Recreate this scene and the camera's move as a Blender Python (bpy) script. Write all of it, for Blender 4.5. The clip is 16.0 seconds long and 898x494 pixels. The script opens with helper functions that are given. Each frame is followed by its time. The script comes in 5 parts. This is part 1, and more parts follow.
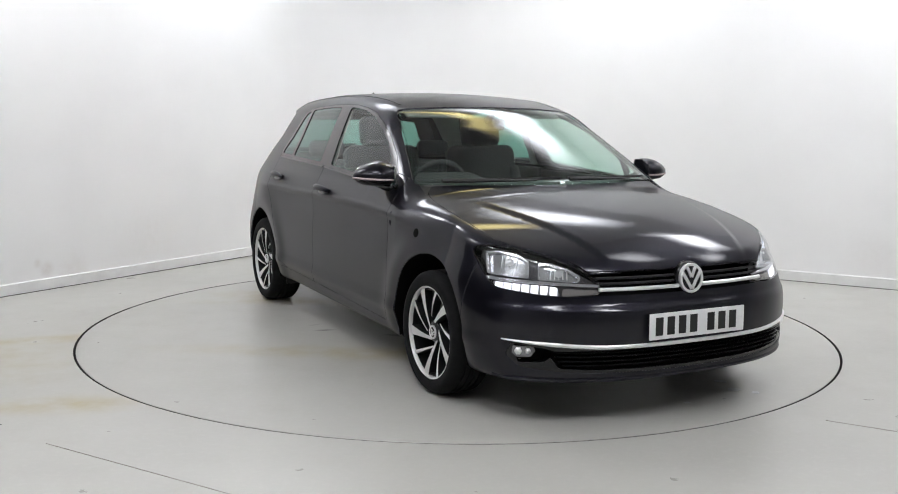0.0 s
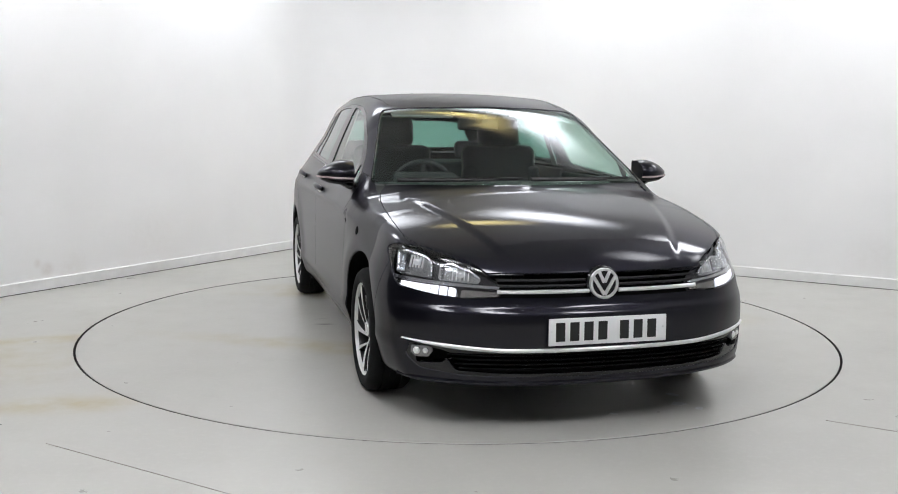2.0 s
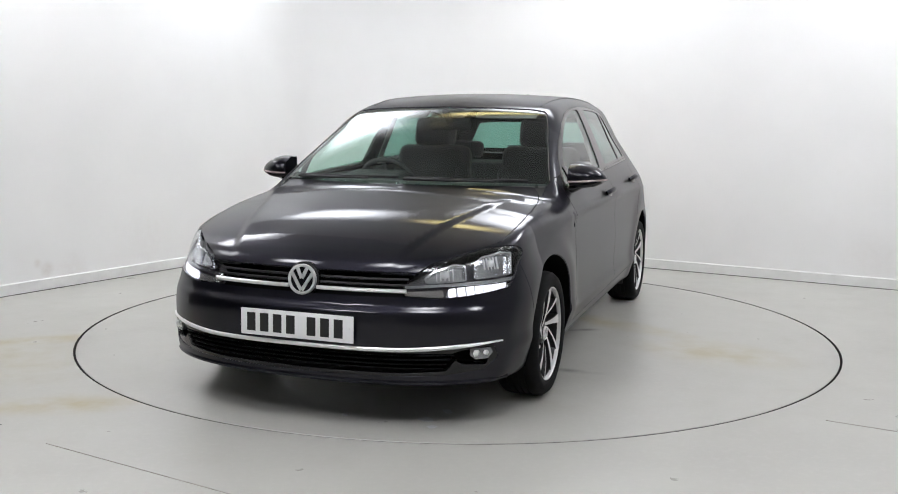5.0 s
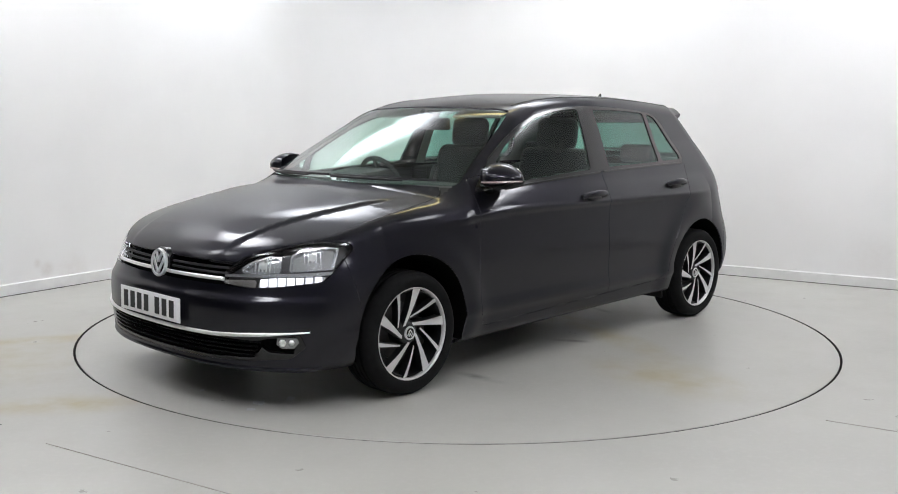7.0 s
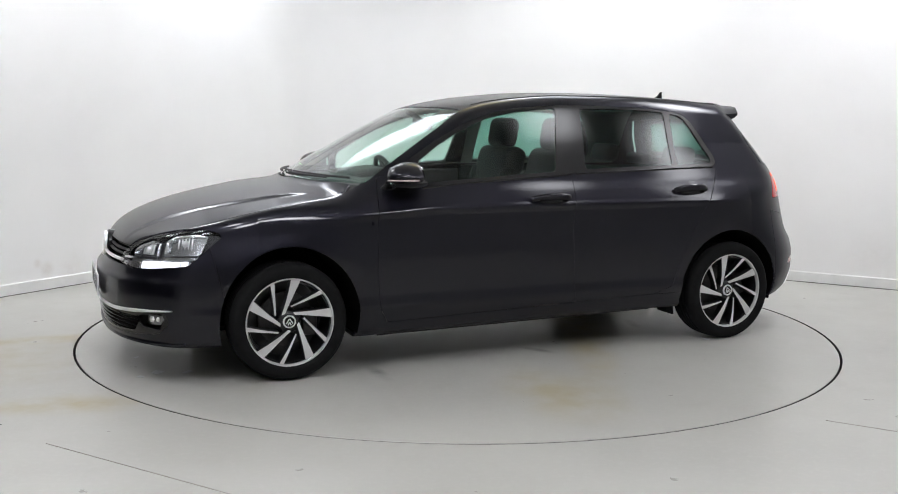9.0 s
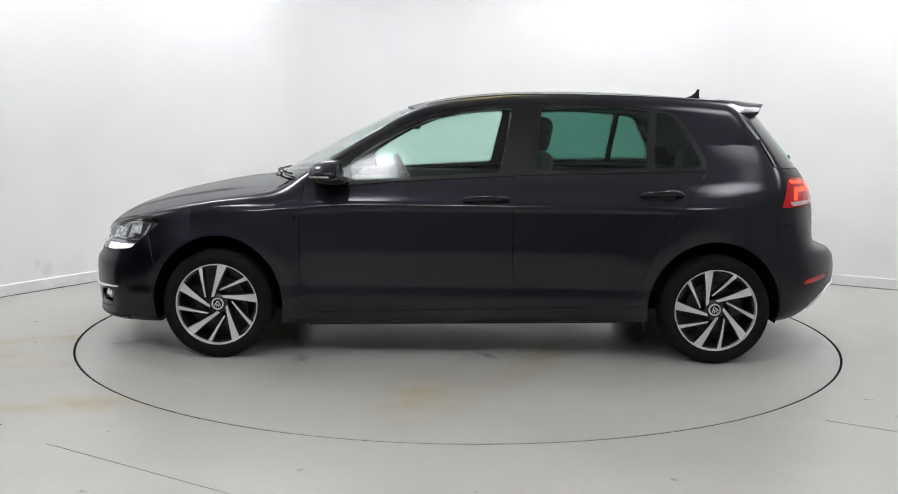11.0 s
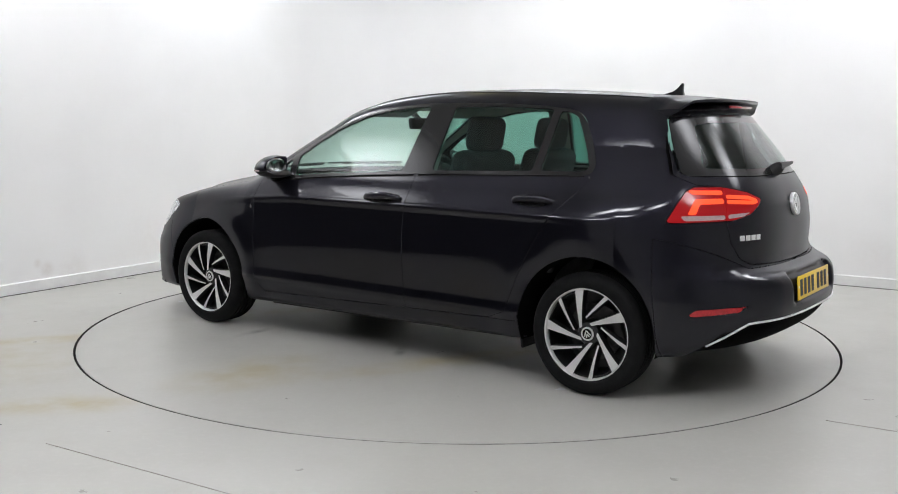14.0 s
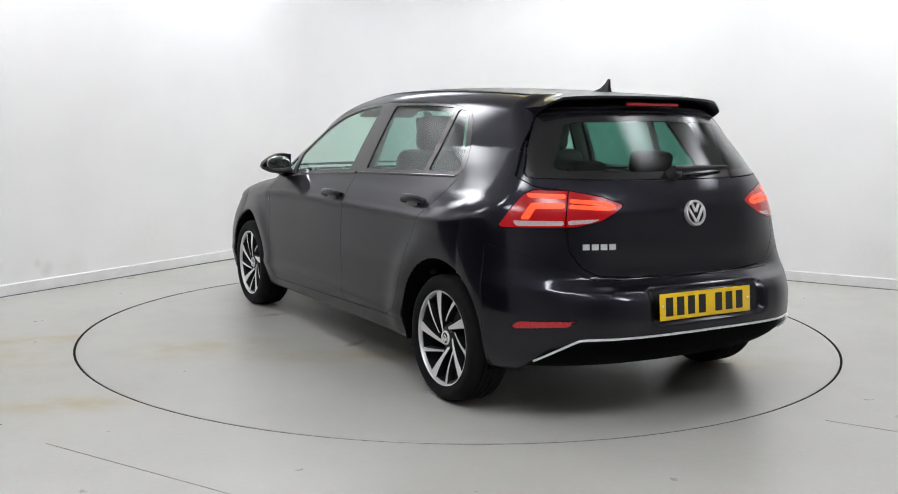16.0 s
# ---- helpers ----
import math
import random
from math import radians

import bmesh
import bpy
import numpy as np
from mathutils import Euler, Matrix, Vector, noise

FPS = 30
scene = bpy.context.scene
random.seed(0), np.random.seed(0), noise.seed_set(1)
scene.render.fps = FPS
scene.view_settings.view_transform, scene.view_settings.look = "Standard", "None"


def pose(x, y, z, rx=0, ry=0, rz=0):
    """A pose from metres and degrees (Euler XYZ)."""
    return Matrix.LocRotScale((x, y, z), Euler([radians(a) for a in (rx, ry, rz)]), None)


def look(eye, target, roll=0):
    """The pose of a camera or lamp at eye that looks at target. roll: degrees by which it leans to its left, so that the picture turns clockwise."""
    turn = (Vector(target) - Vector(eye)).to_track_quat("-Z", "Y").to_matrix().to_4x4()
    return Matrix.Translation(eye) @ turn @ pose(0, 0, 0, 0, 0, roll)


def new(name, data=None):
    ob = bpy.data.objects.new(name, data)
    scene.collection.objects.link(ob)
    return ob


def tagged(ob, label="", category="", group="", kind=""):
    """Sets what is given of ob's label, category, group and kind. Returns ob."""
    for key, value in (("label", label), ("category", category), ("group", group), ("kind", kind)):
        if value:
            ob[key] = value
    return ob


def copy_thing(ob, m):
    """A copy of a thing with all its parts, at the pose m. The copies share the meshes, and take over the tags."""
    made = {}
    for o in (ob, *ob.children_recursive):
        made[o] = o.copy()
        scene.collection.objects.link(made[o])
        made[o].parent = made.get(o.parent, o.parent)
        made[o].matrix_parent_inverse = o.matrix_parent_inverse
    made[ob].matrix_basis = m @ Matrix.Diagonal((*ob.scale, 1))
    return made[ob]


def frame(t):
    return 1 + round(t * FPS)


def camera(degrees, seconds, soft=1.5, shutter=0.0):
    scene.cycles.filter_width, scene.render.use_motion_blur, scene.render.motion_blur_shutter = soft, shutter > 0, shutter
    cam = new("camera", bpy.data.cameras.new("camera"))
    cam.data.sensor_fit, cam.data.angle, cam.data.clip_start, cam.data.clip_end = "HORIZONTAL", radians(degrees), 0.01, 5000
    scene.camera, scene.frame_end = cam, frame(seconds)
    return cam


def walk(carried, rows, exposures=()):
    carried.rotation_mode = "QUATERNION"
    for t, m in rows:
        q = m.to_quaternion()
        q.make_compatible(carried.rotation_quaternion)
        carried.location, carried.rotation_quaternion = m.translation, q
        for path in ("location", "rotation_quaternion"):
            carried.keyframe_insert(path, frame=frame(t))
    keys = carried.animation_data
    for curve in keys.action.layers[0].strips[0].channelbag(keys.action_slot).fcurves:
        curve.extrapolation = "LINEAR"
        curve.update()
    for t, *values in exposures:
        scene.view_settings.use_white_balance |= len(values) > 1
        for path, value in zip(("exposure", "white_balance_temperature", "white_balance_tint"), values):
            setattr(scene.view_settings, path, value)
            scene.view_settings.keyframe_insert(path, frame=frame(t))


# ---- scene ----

# ---------------------------------------------------------------- camera
cam = camera(50.4, 16.0, soft=1.0)
EYE = Vector((0.0, -5.852, 1.255))
YAW, PITCH = radians(0.527), radians(-7.446)
AHEAD = Vector((-math.sin(YAW) * math.cos(PITCH), math.cos(YAW) * math.cos(PITCH), math.sin(PITCH)))
STAND = look(EYE, EYE + AHEAD, 0.607)
walk(cam, [(0.0, STAND), (16.0, STAND)], exposures=[(0.0, 0.0), (16.0, 0.0)])

# ---------------------------------------------------------------- world and room light
world = bpy.data.worlds.new("world")
scene.world = world
world.use_nodes = True
world.node_tree.nodes["Background"].inputs[0].default_value = (0.05, 0.05, 0.055, 1)
world.node_tree.nodes["Background"].inputs[1].default_value = 0.3

CEILING = 3.3
PANEL_WHITE = 25.5
PANEL_SOFT = 14.5
PANEL_DIM = 9.0
PANEL_WARM = 8.0


# ---------------------------------------------------------------- materials
def material(name, base, rough=0.5, metal=0.0, coat=0.0, vary=0.0, scale=8.0, bump=0.0, bump_scale=60.0, rough_vary=0.0, emit=None, power=0.0, coat_rough=0.03, spec=0.5, sheen=0.0, coat_ior=1.5, edge=1.0):
    m = bpy.data.materials.new(name)
    m.use_nodes = True
    nt = m.node_tree
    b = nt.nodes["Principled BSDF"]
    b.inputs["Base Color"].default_value = (*base, 1)
    b.inputs["Roughness"].default_value = rough
    b.inputs["Metallic"].default_value = metal
    b.inputs["Coat Weight"].default_value = coat
    b.inputs["Coat Roughness"].default_value = coat_rough
    b.inputs["Specular IOR Level"].default_value = spec
    b.inputs["Sheen Weight"].default_value = sheen
    b.inputs["Coat IOR"].default_value = coat_ior
    b.inputs["Specular Tint"].default_value = (edge, edge, edge, 1)
    if emit:
        b.inputs["Emission Color"].default_value = (*emit, 1)
        b.inputs["Emission Strength"].default_value = power
    if vary or rough_vary or bump:
        tc = nt.nodes.new("ShaderNodeTexCoord")
        n = nt.nodes.new("ShaderNodeTexNoise")
        n.inputs["Scale"].default_value = scale
        n.inputs["Detail"].default_value = 6
        nt.links.new(tc.outputs["Object"], n.inputs["Vector"])
        if vary:
            r = nt.nodes.new("ShaderNodeValToRGB")
            r.color_ramp.elements[0].position, r.color_ramp.elements[1].position = 0.3, 0.7
            r.color_ramp.elements[0].color = (*[c * (1 - vary) for c in base], 1)
            r.color_ramp.elements[1].color = (*[min(c * (1 + vary), 1) for c in base], 1)
            nt.links.new(n.outputs["Fac"], r.inputs[0])
            nt.links.new(r.outputs[0], b.inputs["Base Color"])
        if rough_vary:
            r2 = nt.nodes.new("ShaderNodeMapRange")
            r2.inputs["To Min"].default_value, r2.inputs["To Max"].default_value = rough - rough_vary, rough + rough_vary
            nt.links.new(n.outputs["Fac"], r2.inputs["Value"])
            nt.links.new(r2.outputs[0], b.inputs["Roughness"])
        if bump:
            n2 = nt.nodes.new("ShaderNodeTexNoise")
            n2.inputs["Scale"].default_value = bump_scale
            n2.inputs["Detail"].default_value = 4
            nt.links.new(tc.outputs["Object"], n2.inputs["Vector"])
            bp = nt.nodes.new("ShaderNodeBump")
            bp.inputs["Strength"].default_value = bump
            bp.inputs["Distance"].default_value = 0.002
            nt.links.new(n2.outputs["Fac"], bp.inputs["Height"])
            nt.links.new(bp.outputs[0], b.inputs["Normal"])
    return m


def glass(name, tint, gloss=0.045):
    """Thin window glass: tinted see-through with a Fresnel gloss."""
    m = bpy.data.materials.new(name)
    m.use_nodes = True
    nt = m.node_tree
    nt.nodes.remove(nt.nodes["Principled BSDF"])
    out = nt.nodes["Material Output"]
    tr = nt.nodes.new("ShaderNodeBsdfTransparent")
    tr.inputs[0].default_value = (*tint, 1)
    gl = nt.nodes.new("ShaderNodeBsdfGlossy")
    gl.inputs["Roughness"].default_value = 0.04
    gl.inputs["Color"].default_value = (1, 1, 1, 1)
    lw = nt.nodes.new("ShaderNodeLayerWeight")
    lw.inputs[0].default_value = 0.5
    pw = nt.nodes.new("ShaderNodeMath")
    pw.operation = "POWER"
    pw.inputs[1].default_value = 5.0
    nt.links.new(lw.outputs["Facing"], pw.inputs[0])
    fr = nt.nodes.new("ShaderNodeMapRange")
    fr.inputs["To Min"].default_value, fr.inputs["To Max"].default_value = gloss, 1.0
    nt.links.new(pw.outputs[0], fr.inputs["Value"])
    mx = nt.nodes.new("ShaderNodeMixShader")
    nt.links.new(fr.outputs[0], mx.inputs[0])
    nt.links.new(tr.outputs[0], mx.inputs[1])
    nt.links.new(gl.outputs[0], mx.inputs[2])
    nt.links.new(mx.outputs[0], out.inputs[0])
    return m


def floor_material(name, stains, base=(0.44, 0.434, 0.402)):
    """Grey floor paint, scuffed, with soft yellow-brown stains at the places given (x, y, half length, half width, turn)."""
    m = material(name, base, rough=0.33, spec=0.45)
    nt = m.node_tree
    b = nt.nodes["Principled BSDF"]
    tc = nt.nodes.new("ShaderNodeTexCoord")

    def noise_node(scale, detail):
        n = nt.nodes.new("ShaderNodeTexNoise")
        n.inputs["Scale"].default_value, n.inputs["Detail"].default_value = scale, detail
        nt.links.new(tc.outputs["Object"], n.inputs["Vector"])
        return n

    def mix(a, col, fac):
        x = nt.nodes.new("ShaderNodeMixRGB")
        nt.links.new(fac, x.inputs[0])
        if a is None:
            x.inputs[1].default_value = (*base, 1)
        else:
            nt.links.new(a, x.inputs[1])
        x.inputs[2].default_value = (*col, 1)
        return x.outputs[0]

    def spread(n, lo, hi, top):
        r = nt.nodes.new("ShaderNodeMapRange")
        r.inputs["From Min"].default_value, r.inputs["From Max"].default_value, r.inputs["To Max"].default_value = lo, hi, top
        nt.links.new(n, r.inputs["Value"])
        return r.outputs[0]
    big, fine, scuff = noise_node(1.1, 5), noise_node(35, 6), noise_node(6, 8)
    col = mix(None, tuple(c * 0.86 for c in base), spread(big.outputs["Fac"], 0.4, 0.7, 0.7))
    col = mix(col, tuple(c * 1.12 for c in base), spread(fine.outputs["Fac"], 0.5, 0.8, 0.35))
    col = mix(col, (0.30, 0.28, 0.23), spread(scuff.outputs["Fac"], 0.58, 0.8, 0.10))
    for x, y, sx, sy, turn, strength, *tone in stains:
        mp = nt.nodes.new("ShaderNodeMapping")
        mp.vector_type = "TEXTURE"
        mp.inputs["Location"].default_value, mp.inputs["Rotation"].default_value, mp.inputs["Scale"].default_value = (x, y, 0), (0, 0, radians(turn)), (sx, sy, 1)
        nt.links.new(tc.outputs["Object"], mp.inputs[0])
        ln = nt.nodes.new("ShaderNodeVectorMath")
        ln.operation = "LENGTH"
        nt.links.new(mp.outputs[0], ln.inputs[0])
        r = nt.nodes.new("ShaderNodeMapRange")
        r.interpolation_type = "SMOOTHSTEP"
        r.inputs["From Min"].default_value, r.inputs["From Max"].default_value, r.inputs["To Min"].default_value, r.inputs["To Max"].default_value = 0.1, 1.0, 1.0, 0.0
        nt.links.new(ln.outputs["Value"], r.inputs["Value"])
        mu = nt.nodes.new("ShaderNodeMath")
        mu.operation = "MULTIPLY"
        nt.links.new(r.outputs[0], mu.inputs[0])
        nt.links.new(spread(scuff.outputs["Fac"], 0.25, 0.65, strength), mu.inputs[1])
        col = mix(col, tone[0] if tone else (0.37, 0.315, 0.175), mu.outputs[0])
    nt.links.new(col, b.inputs["Base Color"])
    rr = nt.nodes.new("ShaderNodeMapRange")
    rr.inputs["To Min"].default_value, rr.inputs["To Max"].default_value = 0.24, 0.36
    nt.links.new(scuff.outputs["Fac"], rr.inputs["Value"])
    nt.links.new(rr.outputs[0], b.inputs["Roughness"])
    bp = nt.nodes.new("ShaderNodeBump")
    bp.inputs["Strength"].default_value, bp.inputs["Distance"].default_value = 0.12, 0.002
    nt.links.new(fine.outputs["Fac"], bp.inputs["Height"])
    nt.links.new(bp.outputs[0], b.inputs["Normal"])
    return m


def lamp_face(name, colour, power):
    """A lamp's diffuser, brightest in its middle and fading to its rim, which softens its reflections."""
    m = material(name, (0.9, 0.9, 0.9), 0.5, emit=colour, power=power)
    nt = m.node_tree
    tc = nt.nodes.new("ShaderNodeTexCoord")
    sep = nt.nodes.new("ShaderNodeSeparateXYZ")
    nt.links.new(tc.outputs["Generated"], sep.inputs[0])
    sides = []
    for k in (0, 1):
        r = nt.nodes.new("ShaderNodeMath")
        r.operation = "PINGPONG"
        r.inputs[1].default_value = 0.5
        nt.links.new(sep.outputs[k], r.inputs[0])
        mr = nt.nodes.new("ShaderNodeMapRange")
        mr.interpolation_type = "SMOOTHSTEP"
        mr.inputs["From Max"].default_value = 0.48
        mr.inputs["To Min"].default_value = 0.02
        mr.inputs["To Max"].default_value = 1.0
        nt.links.new(r.outputs[0], mr.inputs["Value"])
        sides.append(mr.outputs[0])
    mu = nt.nodes.new("ShaderNodeMath")
    mu.operation = "MULTIPLY"
    nt.links.new(sides[0], mu.inputs[0])
    nt.links.new(sides[1], mu.inputs[1])
    sc = nt.nodes.new("ShaderNodeMath")
    sc.operation = "MULTIPLY"
    sc.inputs[1].default_value = power
    nt.links.new(mu.outputs[0], sc.inputs[0])
    nt.links.new(sc.outputs[0], nt.nodes["Principled BSDF"].inputs["Emission Strength"])
    return m


def add_marks(m, marks):
    """Small smudges of dirt on a painted wall: place, radius and strength."""
    nt = m.node_tree
    b = nt.nodes["Principled BSDF"]
    tc = nt.nodes.new("ShaderNodeTexCoord")
    n = nt.nodes.new("ShaderNodeTexNoise")
    n.inputs["Scale"].default_value, n.inputs["Detail"].default_value = 22, 6
    nt.links.new(tc.outputs["Object"], n.inputs["Vector"])
    col = b.inputs["Base Color"].links[0].from_socket
    for x, y, z, r, strength in marks:
        mp = nt.nodes.new("ShaderNodeMapping")
        mp.vector_type = "TEXTURE"
        mp.inputs["Location"].default_value, mp.inputs["Scale"].default_value = (x, y, z), (r, r, r)
        nt.links.new(tc.outputs["Object"], mp.inputs[0])
        ln = nt.nodes.new("ShaderNodeVectorMath")
        ln.operation = "LENGTH"
        nt.links.new(mp.outputs[0], ln.inputs[0])
        f = nt.nodes.new("ShaderNodeMapRange")
        f.interpolation_type = "SMOOTHSTEP"
        f.inputs["From Max"].default_value, f.inputs["To Min"].default_value, f.inputs["To Max"].default_value = 1.0, strength, 0.0
        nt.links.new(ln.outputs["Value"], f.inputs["Value"])
        mu = nt.nodes.new("ShaderNodeMath")
        mu.operation = "MULTIPLY"
        nt.links.new(f.outputs[0], mu.inputs[0])
        nt.links.new(n.outputs["Fac"], mu.inputs[1])
        mx = nt.nodes.new("ShaderNodeMixRGB")
        nt.links.new(mu.outputs[0], mx.inputs[0])
        nt.links.new(col, mx.inputs[1])
        mx.inputs[2].default_value = (0.45, 0.36, 0.28, 1)
        col = mx.outputs[0]
    nt.links.new(col, b.inputs["Base Color"])


DARK = (0.10, 0.095, 0.085)
M_WALL = material("wall_paint", (0.86, 0.855, 0.845), 0.75, vary=0.025, scale=1.3, bump=0.08, bump_scale=120)
add_marks(M_WALL, [(0, -3.58, 0.15, 0.08, 0.5), (0, -3.66, 0.20, 0.05, 0.4), (0, -3.35, 0.12, 0.20, 0.2), (0, -2.6, 0.3, 0.4, 0.12), (5.2, 0, 0.25, 0.3, 0.15)])
M_CEIL = material("ceiling_paint", (0.78, 0.78, 0.78), 0.8, vary=0.03, scale=2)
M_SKIRT = material("skirting_paint", (0.78, 0.78, 0.765), 0.45, vary=0.05, scale=9)
M_FLOOR = floor_material("floor_paint", [(-2.30, -0.52, 0.75, 0.16, 22, 0.9), (-1.75, -1.78, 0.65, 0.20, 10, 0.9), (-2.6, -1.2, 1.1, 0.8, 20, 0.5)])
M_DISC = floor_material("turntable_paint", [(-0.2, 0.75, 2.1, 0.20, 3, 0.9), (-0.1, -0.78, 2.0, 0.22, -3, 0.95), (1.45, 0.6, 0.6, 0.35, 20, 0.7), (-1.35, 0.9, 0.6, 0.30, -15, 0.7), (-0.80, -0.20, 0.10, 0.03, 15, 1.0, DARK), (-0.88, -0.05, 0.07, 0.02, 40, 0.9, DARK), (-0.35, -0.32, 0.12, 0.04, -20, 1.0, DARK), (0.6, 0.5, 0.16, 0.05, 60, 0.9, DARK), (-0.2, 1.1, 0.15, 0.05, 10, 0.9, DARK), (1.2, -0.3, 0.2, 0.06, 30, 0.9, DARK)], base=(0.44, 0.434, 0.402))
M_FLAKE = material("paint_flake", (0.52, 0.53, 0.54), 0.3, vary=0.1, scale=30)
M_GAP = material("dark_gap", (0.02, 0.018, 0.016), 0.9)
M_OPENING = material("dark_opening", (0.05, 0.05, 0.055), 0.95, vary=0.2, scale=3)
M_GREYWALL = material("grey_wall", (0.42, 0.42, 0.42), 0.9, vary=0.08, scale=3)
M_JOINT = material("joint_filler", (0.36, 0.345, 0.31), 0.8, vary=0.2, scale=20)
M_STEEL = material("lamp_housing", (0.7, 0.7, 0.7), 0.4)
M_PANEL = lamp_face("diffuser_white", (0.93, 0.94, 0.99), PANEL_WHITE)
M_PANEL_DIM = lamp_face("diffuser_dimmed", (0.93, 0.94, 0.99), PANEL_DIM)
M_PANEL_SOFT = lamp_face("diffuser_soft", (0.90, 0.93, 1.0), PANEL_SOFT)
M_PANEL_WARM = lamp_face("diffuser_warm", (1.0, 0.83, 0.34), PANEL_WARM)

M_PAINT = material("black_pearl_paint", (0.0112, 0.0110, 0.0172), 0.38, metal=0.9, coat=0.48, coat_rough=0.03, coat_ior=1.72, edge=0.7, spec=0.2, rough_vary=0.03, scale=900)
M_BLACK_GLOSS = material("gloss_black_trim", (0.007, 0.007, 0.008), 0.25, coat=0.5, spec=0.25)
M_BLACK = material("black_plastic", (0.009, 0.009, 0.010), 0.55, vary=0.25, scale=40, bump=0.15, bump_scale=300)
# shade of recesses, arches and underside put into a near-black; also plain black parts
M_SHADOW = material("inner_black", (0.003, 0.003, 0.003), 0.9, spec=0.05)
M_CHROME = material("chrome", (0.93, 0.93, 0.93), 0.30, metal=0.72)
M_SATIN = material("satin_silver", (0.80, 0.80, 0.80), 0.30, metal=0.6)
M_MACHINED = material("machined_alloy", (0.72, 0.715, 0.71), 0.42, metal=0.55, rough_vary=0.06, scale=60)
M_RIMDARK = material("gloss_black_alloy", (0.006, 0.006, 0.0065), 0.35, coat=0.25)
M_TYRE = material("tyre_rubber", (0.006, 0.006, 0.0063), 0.85, spec=0.2, vary=0.25, scale=25, bump=0.25, bump_scale=220)
M_DISCBRAKE = material("brake_iron", (0.06, 0.057, 0.055), 0.5, metal=0.5, vary=0.25, scale=30)
M_CLOTH = material("seat_cloth", (0.022, 0.022, 0.024), 0.9, vary=0.3, scale=60, bump=0.3, bump_scale=400, sheen=0.3)
M_DASH = material("dash_plastic", (0.035, 0.036, 0.037), 0.6, vary=0.15, scale=50, bump=0.2, bump_scale=300)
M_LINER = material("headliner_cloth", (0.42, 0.41, 0.38), 0.9, vary=0.06, scale=40, bump=0.15, bump_scale=400)
M_GLASS = glass("clear_green_glass", (0.72, 0.90, 0.83))
M_SCREEN = glass("windscreen_glass", (0.70, 0.84, 0.78))
M_PRIVACY = glass("privacy_glass", (0.24, 0.46, 0.40))
M_LENS = glass("lamp_lens", (0.93, 0.94, 0.95), 0.05)
M_MIRROR = material("mirror_glass", (0.9, 0.9, 0.9), 0.02, metal=1.0)
M_REFLECTOR = material("lamp_reflector", (0.75, 0.76, 0.78), 0.18, metal=1.0)
M_FOG = material("fog_lamp_glass", (0.30, 0.30, 0.31), 0.15, metal=0.6, coat=0.5)
M_LAMPDARK = material("lamp_bezel", (0.07, 0.07, 0.075), 0.35, metal=0.4)
M_DRL = material("day_running_light", (0.9, 0.9, 0.95), 0.3, emit=(0.93, 0.92, 1.0), power=1.0)
M_CLEARIND = material("clear_indicator", (0.42, 0.40, 0.38), 0.22, metal=0.8)
M_RED = material("red_lens", (0.22, 0.004, 0.007), 0.2, coat=0.25, spec=0.3, emit=(1.0, 0.012, 0.016), power=0.16)
M_REDDARK = material("red_reflector_strip", (0.40, 0.012, 0.018), 0.15, coat=0.7, vary=0.2, scale=90)
M_GLOW = material("tail_light_bar", (0.4, 0.03, 0.01), 0.3, spec=0.2, emit=(1.0, 0.075, 0.02), power=1.35)
M_WHITELENS = material("reversing_lens", (0.50, 0.40, 0.40), 0.15, coat=0.5, vary=0.15, scale=80)
M_PLATE = material("white_plate", (0.85, 0.85, 0.85), 0.35, coat=0.3)
M_PLATEY = material("yellow_plate", (0.92, 0.60, 0.012), 0.35, coat=0.3)
M_INK = material("plate_ink", (0.012, 0.012, 0.012), 0.5)


# ---------------------------------------------------------------- building helpers
def mesh_of(bm, material_list, smooth=True):
    bmesh.ops.recalc_face_normals(bm, faces=bm.faces)
    me = bpy.data.meshes.new("mesh")
    bm.to_mesh(me)
    bm.free()
    for m in (material_list if isinstance(material_list, (list, tuple)) else [material_list]):
        me.materials.append(m)
    if smooth:
        me.shade_smooth()
        me.set_sharp_from_angle(angle=radians(38))
    return me


def part(name, bm, mat, parent, label="", smooth=True):
    ob = new(name, mesh_of(bm, mat, smooth))
    if parent is not None:
        ob.parent = parent
    return tagged(ob, label)


def bm_box(sx, sy, sz, m=None, bevel=0.0, segments=2):
    bm = bmesh.new()
    bmesh.ops.create_cube(bm, size=1.0)
    bmesh.ops.scale(bm, vec=(sx, sy, sz), verts=bm.verts)
    if bevel:
        bmesh.ops.bevel(bm, geom=bm.edges[:], offset=bevel, segments=segments, affect="EDGES", profile=0.5)
    if m is not None:
        bmesh.ops.transform(bm, matrix=m, verts=bm.verts)
    return bm


